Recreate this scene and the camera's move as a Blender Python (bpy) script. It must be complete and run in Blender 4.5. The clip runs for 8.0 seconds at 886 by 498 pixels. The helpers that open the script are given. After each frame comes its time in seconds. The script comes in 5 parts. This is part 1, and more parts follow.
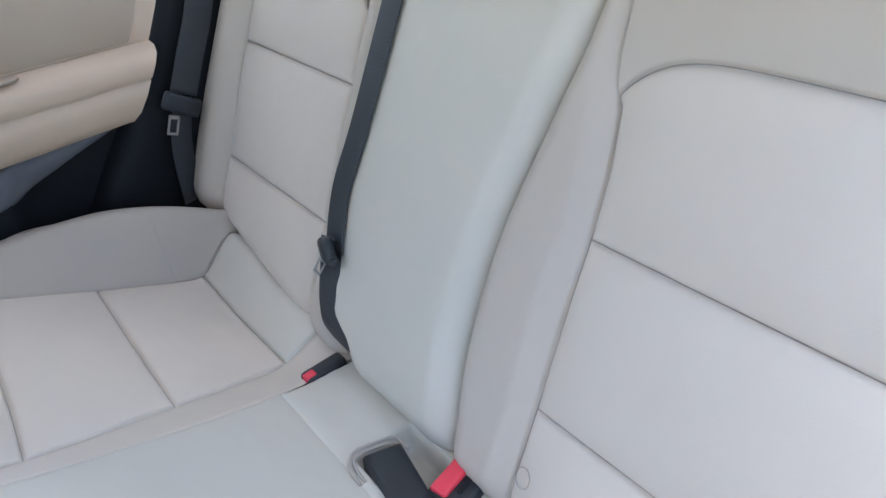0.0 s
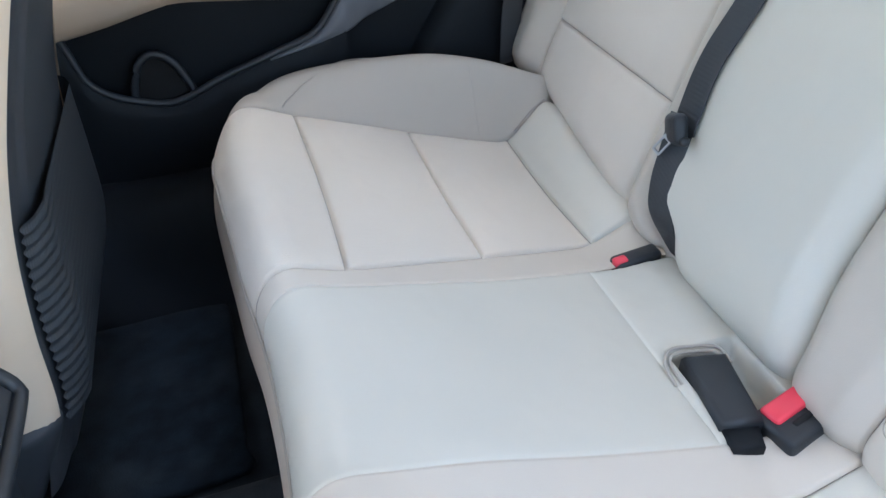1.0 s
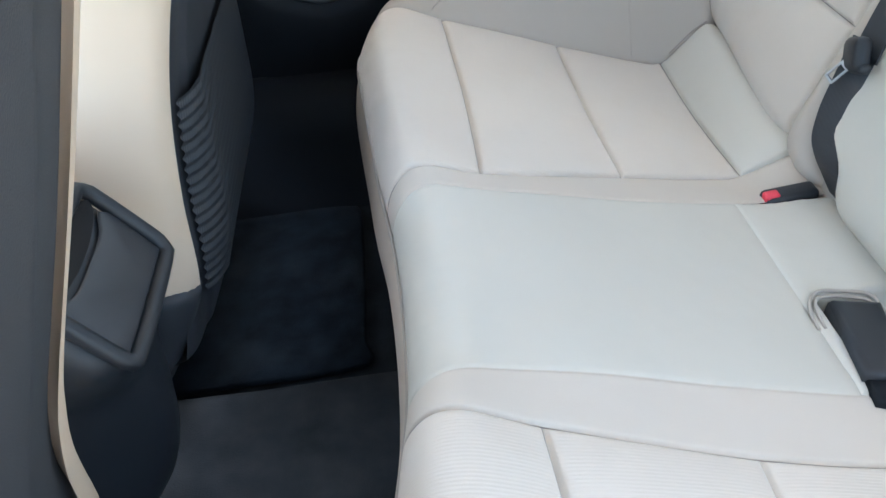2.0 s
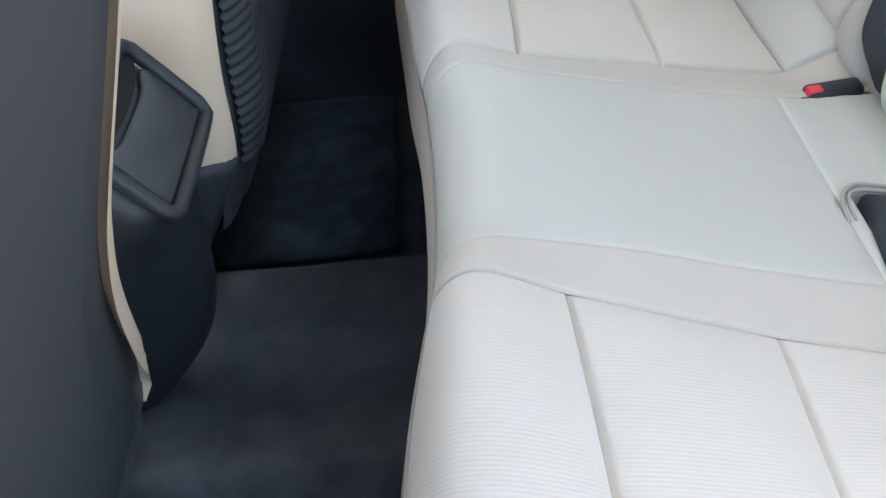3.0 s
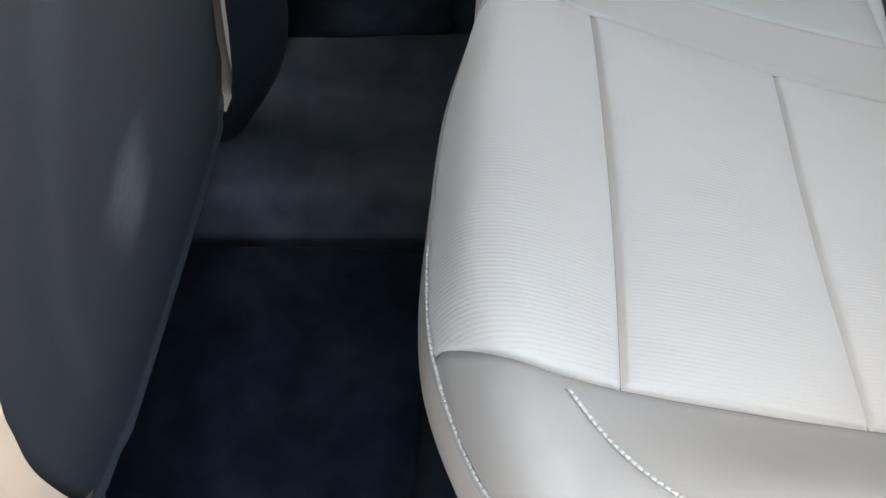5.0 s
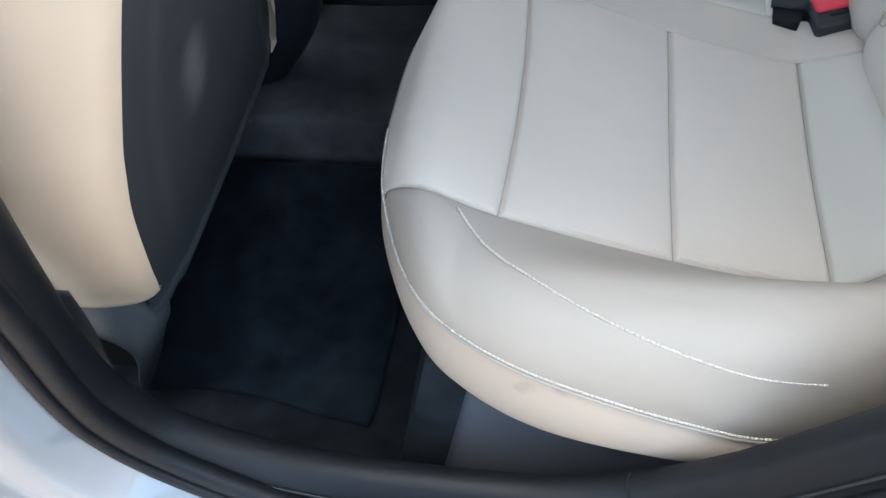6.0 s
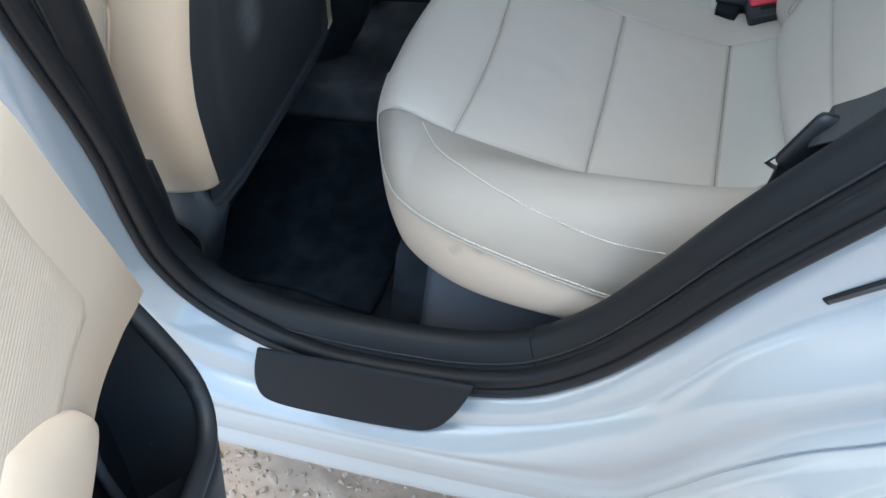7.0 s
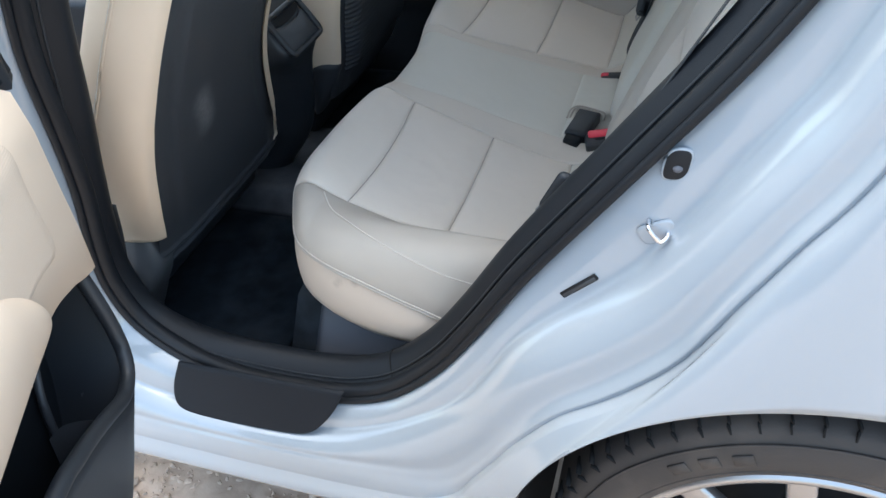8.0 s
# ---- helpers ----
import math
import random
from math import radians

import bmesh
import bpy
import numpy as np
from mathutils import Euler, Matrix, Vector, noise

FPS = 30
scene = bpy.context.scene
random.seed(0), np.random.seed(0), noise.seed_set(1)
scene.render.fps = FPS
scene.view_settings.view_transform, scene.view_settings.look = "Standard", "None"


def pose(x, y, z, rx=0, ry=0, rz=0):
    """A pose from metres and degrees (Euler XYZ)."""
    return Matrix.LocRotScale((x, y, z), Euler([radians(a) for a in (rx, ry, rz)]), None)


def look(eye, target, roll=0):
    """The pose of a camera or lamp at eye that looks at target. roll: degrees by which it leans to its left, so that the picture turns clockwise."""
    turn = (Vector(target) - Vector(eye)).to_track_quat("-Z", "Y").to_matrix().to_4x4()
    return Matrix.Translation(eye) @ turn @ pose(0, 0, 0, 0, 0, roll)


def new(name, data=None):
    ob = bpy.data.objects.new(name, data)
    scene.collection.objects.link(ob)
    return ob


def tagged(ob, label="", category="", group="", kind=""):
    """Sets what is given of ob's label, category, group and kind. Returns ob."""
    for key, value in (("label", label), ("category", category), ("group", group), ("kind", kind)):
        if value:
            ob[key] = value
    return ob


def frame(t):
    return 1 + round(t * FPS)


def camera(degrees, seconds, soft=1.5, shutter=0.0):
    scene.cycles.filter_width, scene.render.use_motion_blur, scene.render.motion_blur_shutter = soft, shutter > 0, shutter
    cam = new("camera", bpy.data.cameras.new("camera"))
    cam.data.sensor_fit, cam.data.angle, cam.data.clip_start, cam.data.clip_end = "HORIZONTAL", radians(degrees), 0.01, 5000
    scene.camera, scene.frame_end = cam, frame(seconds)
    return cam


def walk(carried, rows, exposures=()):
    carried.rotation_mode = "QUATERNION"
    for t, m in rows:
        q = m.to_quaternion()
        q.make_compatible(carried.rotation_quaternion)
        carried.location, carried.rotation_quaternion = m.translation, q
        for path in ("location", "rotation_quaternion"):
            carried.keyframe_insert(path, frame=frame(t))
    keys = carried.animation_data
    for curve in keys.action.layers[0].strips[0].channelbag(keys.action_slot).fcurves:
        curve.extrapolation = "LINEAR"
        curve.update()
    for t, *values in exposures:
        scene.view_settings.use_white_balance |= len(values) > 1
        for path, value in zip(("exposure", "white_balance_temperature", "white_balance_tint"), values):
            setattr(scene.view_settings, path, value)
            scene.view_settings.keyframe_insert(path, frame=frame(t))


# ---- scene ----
cam = camera(59.5, 8.0)
PATH = [
    (0, (0.205, -0.589, 1.161), (1.141, 0.84, 0.12), -6.6),
    (0.5, (0.146, -0.53, 1.093), (0.811, 1.011, 0.006), -4.8),
    (1, (0.091, -0.49, 1.081), (0.495, 1.084, -0.085), -4.3),
    (1.5, (0.077, -0.491, 1.069), (0.277, 1.072, -0.163), -5.0),
    (1.7, (0.082, -0.492, 1.06), (0.215, 1.068, -0.184), -5.4),
    (3, (0.077, -0.525, 1.032), (0.036, 0.87, -0.4), -5.9),
    (3.5, (0.074, -0.551, 1.018), (-0.003, 0.773, -0.478), -6.2),
    (4, (0.066, -0.587, 1.007), (-0.029, 0.678, -0.54), -5.8),
    (5.5, (0.131, -0.789, 1.074), (-0.114, 0.325, -0.569), -8.1),
    (6, (0.22, -0.916, 1.155), (-0.118, 0.204, -0.468), -10.1),
    (6.5, (0.326, -1.042, 1.216), (-0.115, 0.062, -0.392), -12.9),
    (7, (0.435, -1.145, 1.25), (-0.158, -0.017, -0.292), -14.4),
    (7.5, (0.56, -1.271, 1.263), (-0.109, -0.028, -0.154), -10.7),
    (8, (0.663, -1.411, 1.326), (0.095, 0.038, 0.07), -6.2),
]
# auto exposure and white balance of the clip's camera: seconds, stops, kelvin, tint
EXPOSURES = [(0.0, 3.18, 6380, 6), (0.5, 3.26, 6450, 5), (1.0, 3.50, 6430, 3), (1.5, 3.56, 6580, 1), (3.0, 3.48, 6730, 1), (4.0, 3.3, 6860, 1), (5.5, 2.75, 6730, 1), (6.0, 2.65, 6640, 0), (6.5, 2.46, 6450, -4), (7.0, 2.27, 6420, -3), (8.0, 2.26, 6560, 0)]
walk(cam, [(t, look(eye, target, roll)) for t, eye, target, roll in PATH], EXPOSURES)

# ---- light ----
world = bpy.data.worlds.new("sky")
scene.world = world
world.use_nodes = True
wn = world.node_tree.nodes
sky = wn.new("ShaderNodeTexSky")
sky.sky_type, sky.sun_disc = "NISHITA", False
sky.sun_elevation, sky.sun_rotation = radians(78), radians(-45)
sky.air_density, sky.dust_density, sky.ozone_density = 1.0, 3.0, 1.0
wn["Background"].inputs["Strength"].default_value = 0.15
world.node_tree.links.new(sky.outputs[0], wn["Background"].inputs[0])
sun_data = bpy.data.lights.new("sun", "SUN")
sun_data.energy, sun_data.angle, sun_data.color = 0.42, radians(130), (1.0, 0.96, 0.9)
sun = new("sun", sun_data)
sun.matrix_world = look((0.0, 1.3, 6.0), (0, 0, 0.4))

# ---- materials ----
def material(name, colour, rough=0.6, metal=0.0, grain=400.0, bump=0.15, mottle=0.06, coat=0.0, sheen=0.0, dirt=None, dirt_amount=0.0, patch=7.0, spot=3.2, soft=0.0, sharp=0.2, gloss=0.5):
    m = bpy.data.materials.new(name)
    m.use_nodes = True
    nt = m.node_tree
    bs = nt.nodes["Principled BSDF"]
    tc = nt.nodes.new("ShaderNodeTexCoord")
    big = nt.nodes.new("ShaderNodeTexNoise")
    big.inputs["Scale"].default_value, big.inputs["Detail"].default_value = patch, 4.0
    fine = nt.nodes.new("ShaderNodeTexNoise")
    fine.inputs["Scale"].default_value, fine.inputs["Detail"].default_value = grain, 3.0
    ramp = nt.nodes.new("ShaderNodeMixRGB")
    ramp.inputs[1].default_value = (*[c * (1 - mottle) for c in colour], 1)
    ramp.inputs[2].default_value = (*[min(1, c * (1 + mottle)) for c in colour], 1)
    link = nt.links.new
    link(tc.outputs["Object"], big.inputs["Vector"])
    link(tc.outputs["Object"], fine.inputs["Vector"])
    link(big.outputs[0], ramp.inputs[0])
    out = ramp.outputs[0]
    if dirt:
        spots = nt.nodes.new("ShaderNodeTexNoise")
        spots.inputs["Scale"].default_value, spots.inputs["Detail"].default_value = spot, 6.0
        cut = nt.nodes.new("ShaderNodeMapRange")
        cut.inputs["From Min"].default_value, cut.inputs["From Max"].default_value = 0.48, 0.48 + sharp
        cut.inputs["To Max"].default_value = dirt_amount
        mix = nt.nodes.new("ShaderNodeMixRGB")
        mix.inputs[2].default_value = (*dirt, 1)
        link(tc.outputs["Object"], spots.inputs["Vector"])
        link(spots.outputs[0], cut.inputs["Value"])
        link(cut.outputs[0], mix.inputs[0])
        link(out, mix.inputs[1])
        out = mix.outputs[0]
    link(out, bs.inputs["Base Color"])
    bs.inputs["Roughness"].default_value, bs.inputs["Metallic"].default_value = rough, metal
    bs.inputs["Coat Weight"].default_value, bs.inputs["Coat Roughness"].default_value = coat, 0.04
    bs.inputs["Sheen Weight"].default_value = sheen
    bs.inputs["Specular IOR Level"].default_value = gloss
    if bump:
        b = nt.nodes.new("ShaderNodeBump")
        b.inputs["Strength"].default_value, b.inputs["Distance"].default_value = bump, 0.001
        link(fine.outputs[0], b.inputs["Height"])
        link(b.outputs[0], bs.inputs["Normal"])
        if soft:
            # slack, slightly wavy covers
            wavy = nt.nodes.new("ShaderNodeTexNoise")
            wavy.inputs["Scale"].default_value, wavy.inputs["Detail"].default_value = 13.0, 2.0
            c = nt.nodes.new("ShaderNodeBump")
            c.inputs["Strength"].default_value, c.inputs["Distance"].default_value = soft, 0.012
            link(tc.outputs["Object"], wavy.inputs["Vector"])
            link(wavy.outputs[0], c.inputs["Height"])
            link(c.outputs[0], b.inputs["Normal"])
    return m


def ribbed(m, axis, pitch, depth, strength=0.5):
    """Fine parallel ribs, pitch metres apart across the axis, added over the grain of a material."""
    nt = m.node_tree
    tc = nt.nodes.new("ShaderNodeTexCoord")
    wave = nt.nodes.new("ShaderNodeTexWave")
    wave.bands_direction = axis
    wave.inputs["Scale"].default_value = 2 * math.pi / 20 / pitch
    wave.inputs["Distortion"].default_value, wave.inputs["Detail"].default_value = 0.3, 2.0
    wave.inputs["Detail Scale"].default_value = 3.0
    b = nt.nodes.new("ShaderNodeBump")
    b.inputs["Strength"].default_value, b.inputs["Distance"].default_value = strength, depth
    nt.links.new(tc.outputs["Object"], wave.inputs["Vector"])
    nt.links.new(wave.outputs[0], b.inputs["Height"])
    bs = nt.nodes["Principled BSDF"]
    for l in list(bs.inputs["Normal"].links):
        nt.links.new(l.from_socket, b.inputs["Normal"])
    nt.links.new(b.outputs[0], bs.inputs["Normal"])
    return m


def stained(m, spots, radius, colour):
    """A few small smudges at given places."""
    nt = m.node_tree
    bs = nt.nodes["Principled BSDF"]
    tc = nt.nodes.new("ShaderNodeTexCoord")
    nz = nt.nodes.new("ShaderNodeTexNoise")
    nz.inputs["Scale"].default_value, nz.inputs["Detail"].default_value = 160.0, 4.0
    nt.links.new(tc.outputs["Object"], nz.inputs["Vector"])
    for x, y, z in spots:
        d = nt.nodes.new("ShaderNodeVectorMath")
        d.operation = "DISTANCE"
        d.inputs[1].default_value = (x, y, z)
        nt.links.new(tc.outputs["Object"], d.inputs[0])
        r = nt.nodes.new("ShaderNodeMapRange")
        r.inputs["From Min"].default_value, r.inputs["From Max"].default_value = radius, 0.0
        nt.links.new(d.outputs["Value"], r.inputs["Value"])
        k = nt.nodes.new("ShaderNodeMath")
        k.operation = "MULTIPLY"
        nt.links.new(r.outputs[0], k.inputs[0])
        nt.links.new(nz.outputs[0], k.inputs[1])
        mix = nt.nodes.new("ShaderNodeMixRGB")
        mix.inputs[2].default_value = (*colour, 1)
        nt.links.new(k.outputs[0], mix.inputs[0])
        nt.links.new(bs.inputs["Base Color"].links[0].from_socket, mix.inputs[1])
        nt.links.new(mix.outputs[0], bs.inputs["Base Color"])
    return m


def lit_strip(m, lo, hi, colour, amount):
    """A paler strip of carpet, between two lines across the car: light it catches, put into colour."""
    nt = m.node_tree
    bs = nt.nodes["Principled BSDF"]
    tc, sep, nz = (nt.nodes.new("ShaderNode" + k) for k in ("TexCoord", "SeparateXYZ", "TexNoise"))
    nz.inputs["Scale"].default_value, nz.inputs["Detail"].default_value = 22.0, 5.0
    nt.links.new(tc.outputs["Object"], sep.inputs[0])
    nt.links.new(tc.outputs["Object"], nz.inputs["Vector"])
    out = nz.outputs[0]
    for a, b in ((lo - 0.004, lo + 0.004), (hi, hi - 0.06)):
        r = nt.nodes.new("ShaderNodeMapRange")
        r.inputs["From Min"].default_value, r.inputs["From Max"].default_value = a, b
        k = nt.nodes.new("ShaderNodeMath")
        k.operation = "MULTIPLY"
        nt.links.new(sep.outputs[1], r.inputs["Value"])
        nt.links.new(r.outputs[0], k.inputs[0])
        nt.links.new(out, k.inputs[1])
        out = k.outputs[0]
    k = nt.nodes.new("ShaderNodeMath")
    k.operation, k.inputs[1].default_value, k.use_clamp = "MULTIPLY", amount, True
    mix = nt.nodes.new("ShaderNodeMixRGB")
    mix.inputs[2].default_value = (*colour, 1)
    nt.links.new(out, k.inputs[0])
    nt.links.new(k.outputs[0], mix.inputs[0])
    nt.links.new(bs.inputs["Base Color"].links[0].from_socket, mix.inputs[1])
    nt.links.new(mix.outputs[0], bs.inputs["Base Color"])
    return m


# bench leather; the bolsters' weaker light is put into this darker tone
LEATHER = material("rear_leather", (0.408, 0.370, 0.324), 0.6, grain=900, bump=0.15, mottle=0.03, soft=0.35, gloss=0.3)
# centre leather warmed by the tan shade on the sloping border strips
STRIP = material("border_shade_leather", (0.575, 0.520, 0.452), 0.55, grain=900, bump=0.12, mottle=0.03, soft=0.3, gloss=0.35)
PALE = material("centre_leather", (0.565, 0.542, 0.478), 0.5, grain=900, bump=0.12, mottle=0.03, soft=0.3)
SKIRT = stained(material("skirt_leather", (0.53, 0.452, 0.378), 0.55, grain=900, bump=0.12, mottle=0.03), [(0.215, -0.648, 0.572), (0.188, -0.640, 0.566), (0.182, -0.637, 0.558)], 0.009, (0.25, 0.21, 0.17))
FABRIC = ribbed(material("rear_fabric", (0.628, 0.565, 0.49), 0.85, grain=1500, bump=0.25, mottle=0.035, sheen=0.2, soft=0.45), "Y", 0.0030, 0.0005, 0.27)
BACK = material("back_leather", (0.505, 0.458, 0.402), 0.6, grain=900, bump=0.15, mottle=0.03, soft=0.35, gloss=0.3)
WOVEN = material("rear_woven", (0.595, 0.540, 0.475), 0.85, grain=1300, bump=0.3, mottle=0.035, sheen=0.2, soft=0.45)
TAN = material("tan_leather", (0.68, 0.545, 0.41), 0.5, grain=900, bump=0.12, mottle=0.03)
TAN_PLASTIC = material("tan_plastic", (0.555, 0.44, 0.338), 0.55, grain=1400, bump=0.15, mottle=0.02)
TAN_RIB = ribbed(material("tan_ribbed", (0.545, 0.444, 0.348), 0.7, grain=1200, bump=0.1, mottle=0.02), "Z", 0.0026, 0.0006, 0.25)
DOOR_TAN = material("door_tan", (0.565, 0.457, 0.355), 0.55, grain=900, bump=0.12, mottle=0.03)
# the black plastic darkened for shaded places: pocket insides, far door, ledge
DEEP = material("shaded_black_plastic", (0.007, 0.009, 0.012), 0.6, grain=1500, bump=0.2, mottle=0.1, gloss=0.2)
# the open door's ribbed cloth again, darkened for the far insert's shade
TAN_SHADED = ribbed(material("shaded_tan_cloth", (0.37, 0.305, 0.24), 0.8, grain=1200, bump=0.2, mottle=0.03), "Z", 0.0022, 0.0004, 0.2)
BLACK = material("black_plastic", (0.0155, 0.0188, 0.0240), 0.46, grain=1500, bump=0.25, mottle=0.1)
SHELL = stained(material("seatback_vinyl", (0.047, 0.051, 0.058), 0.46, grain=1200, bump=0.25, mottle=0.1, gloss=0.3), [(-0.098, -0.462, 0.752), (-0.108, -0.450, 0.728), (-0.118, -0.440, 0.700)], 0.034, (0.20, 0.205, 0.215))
SHIELD = material("shield_plastic", (0.066, 0.070, 0.077), 0.38, grain=1200, bump=0.2, mottle=0.08)
GUARD = material("guard_plastic", (0.010, 0.0125, 0.017), 0.7, grain=1100, bump=0.4, mottle=0.1, gloss=0.25)
RUBBER = material("seal_rubber", (0.0085, 0.0105, 0.014), 0.5, grain=700, bump=0.2, mottle=0.15, gloss=0.3)
GREY = material("grey_trim", (0.105, 0.110, 0.126), 0.55, grain=1500, bump=0.2, mottle=0.06)
# tunnel top and near edge paler: the light they catch, as colour
CARPET = lit_strip(lit_strip(material("carpet", (0.0125, 0.0160, 0.0205), 0.95, grain=600, bump=0.9, mottle=0.8, sheen=0.02, dirt=(0.036, 0.042, 0.050), dirt_amount=0.25, patch=26.0, spot=13.0, sharp=0.34, gloss=0.08), -0.156, 0.20, (0.046, 0.051, 0.058), 1.1), -0.156, -0.06, (0.085, 0.088, 0.096), 1.2)
MAT = stained(material("mat_carpet", (0.0070, 0.0112, 0.0165), 0.95, grain=450, bump=1.0, mottle=0.9, sheen=0.02, dirt=(0.030, 0.037, 0.046), dirt_amount=0.6, patch=30.0, spot=12.0, sharp=0.36, gloss=0.08), [(-0.212, -0.287, 0.296), (-0.228, -0.277, 0.296), (-0.12, -0.40, 0.296)], 0.030, (0.0015, 0.002, 0.003))
WEB = ribbed(material("belt_webbing", (0.03, 0.034, 0.04), 0.6, grain=1500, bump=0.1, mottle=0.05), "X", 0.002, 0.0003, 0.4)
RED = material("red_button", (0.76, 0.05, 0.085), 0.4, bump=0.05, mottle=0.03)
CHROME = material("chrome", (0.75, 0.75, 0.77), 0.18, 1.0, bump=0.0, mottle=0.03)
PAINT = material("white_paint", (0.333, 0.374, 0.416), 0.2, grain=250, bump=0.0, mottle=0.01, coat=1.0)
TYRE = material("tyre_rubber", (0.044, 0.039, 0.037), 0.7, grain=300, bump=0.3, mottle=0.25, dirt=(0.15, 0.125, 0.105), dirt_amount=0.5, spot=6.0)
ALLOY = material("alloy", (0.42, 0.42, 0.43), 0.35, 0.9, bump=0.05, mottle=0.05)
# near-black; also stands for the shade inside slots, hollows and gaps
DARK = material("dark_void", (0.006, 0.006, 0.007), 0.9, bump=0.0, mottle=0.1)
THREAD = material("thread", (0.62, 0.58, 0.52), 0.95, bump=0.0, mottle=0.05)
# tone of the shade in seam grooves, carried by thin tubes
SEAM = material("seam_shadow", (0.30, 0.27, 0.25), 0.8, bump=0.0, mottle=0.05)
PANEL = material("console_panel", (0.035, 0.038, 0.044), 0.4, grain=1500, bump=0.2, mottle=0.06)
CLOTH = material("cloth", (0.20, 0.25, 0.33), 0.9, grain=500, bump=0.4, mottle=0.5, dirt=(0.6, 0.6, 0.62), dirt_amount=0.9)
LABEL = material("pale_label", (0.5, 0.5, 0.5), 0.6, bump=0.0, mottle=0.05)
DIRT = material("dirt_ground", (0.42, 0.325, 0.255), 0.95, grain=90, bump=1.0, mottle=0.35, dirt=(0.52, 0.425, 0.345), dirt_amount=0.7)
STONE = material("gravel_stone", (0.45, 0.355, 0.285), 0.9, grain=150, bump=0.6, mottle=0.3)
# unseen roof lining, made very pale to throw light back into the cabin
HEADLINER = material("headliner", (0.78, 0.76, 0.73), 0.9, grain=900, bump=0.2, mottle=0.03)
GLASS = bpy.data.materials.new("tinted_glass")
GLASS.use_nodes = True
gn = GLASS.node_tree.nodes
gn.remove(gn["Principled BSDF"])
tint, gloss, blend, fres = (gn.new("ShaderNode" + k) for k in ("BsdfTransparent", "BsdfGlossy", "MixShader", "Fresnel"))
tint.inputs["Color"].default_value, gloss.inputs["Roughness"].default_value, fres.inputs["IOR"].default_value = (0.42, 0.44, 0.435, 1), 0.01, 1.5
for a, b in ((fres.outputs[0], blend.inputs[0]), (tint.outputs[0], blend.inputs[1]), (gloss.outputs[0], blend.inputs[2]), (blend.outputs[0], gn["Material Output"].inputs[0])):
    GLASS.node_tree.links.new(a, b)

# ---- mesh tools ----
def empty(name, label="", category="", at=(0, 0, 0), kind="", group=""):
    ob = new(name)
    ob.empty_display_size = 0.05
    ob.location = at
    return tagged(ob, label, category, group, kind)


def link_mesh(name, me, mat, parent=None, label="", smooth=True):
    me.materials.append(mat)
    if smooth:
        me.polygons.foreach_set("use_smooth", [True] * len(me.polygons))
    ob = new(name, me)
    if parent is not None:
        ob.parent = parent
        base = parent
        while base.parent is not None:
            base = base.parent
        if parent.parent is None:
            ob.matrix_parent_inverse = Matrix.Translation(parent.location).inverted()
        else:
            ob.matrix_parent_inverse = Matrix.Translation(base.location).inverted() @ Matrix.Translation(base.location)
    return tagged(ob, label) if label else ob


def part(name, bm, mat, parent=None, label="", smooth=True):
    me = bpy.data.meshes.new(name)
    bmesh.ops.recalc_face_normals(bm, faces=bm.faces)
    bm.to_mesh(me)
    bm.free()
    return link_mesh(name, me, mat, parent, label, smooth)


def grid(name, P, mat, parent=None, label="", loop_u=False, loop_v=False, flip=False, caps=False):
    """A smooth sheet through an array of points (n, m, 3)."""
    P = np.asarray(P, float)
    n, m = P.shape[:2]
    idx = np.arange(n * m).reshape(n, m)
    a = idx if not loop_u else np.vstack([idx, idx[:1]])
    a = a if not loop_v else np.hstack([a, a[:, :1]])
    q = np.stack([a[:-1, :-1], a[1:, :-1], a[1:, 1:], a[:-1, 1:]], -1).reshape(-1, 4)
    if flip:
        q = q[:, ::-1]
    faces = q.tolist()
    if caps:
        faces += [idx[0].tolist()[::-1], idx[-1].tolist()]
    me = bpy.data.meshes.new(name)
    me.from_pydata(P.reshape(-1, 3).tolist(), [], faces)
    bm = bmesh.new()
    bm.from_mesh(me)
    bmesh.ops.recalc_face_normals(bm, faces=bm.faces) if (loop_u or loop_v or caps) else None
    bm.to_mesh(me)
    bm.free()
    return link_mesh(name, me, mat, parent, label)


def spline(pts, n, closed=False):
    """n points evenly along a smooth curve through pts."""
    p = np.asarray(pts, float)
    q = np.vstack([p[-1:], p, p[:2]]) if closed else np.vstack([2 * p[0] - p[1], p, 2 * p[-1] - p[-2]])
    out = []
    for i in range(1, len(q) - 2):
        t = np.linspace(0, 1, 24, endpoint=False)[:, None]
        a, b, c, d = q[i - 1], q[i], q[i + 1], q[i + 2]
        out.append(0.5 * (2 * b + (c - a) * t + (2 * a - 5 * b + 4 * c - d) * t ** 2 + (3 * b - a - 3 * c + d) * t ** 3))
    out = np.vstack(out + [q[-2:-1]])
    s = np.r_[0, np.cumsum(np.linalg.norm(np.diff(out, axis=0), axis=1))]
    u = np.linspace(0, s[-1], n, endpoint=not closed)
    return np.stack([np.interp(u, s, out[:, k]) for k in range(out.shape[1])], -1)


def ease(xs, ys, n=400):
    """A smooth function through the given stations."""
    c = spline(list(zip(xs, ys)), n)
    return lambda x: np.interp(x, c[:, 0], c[:, 1])


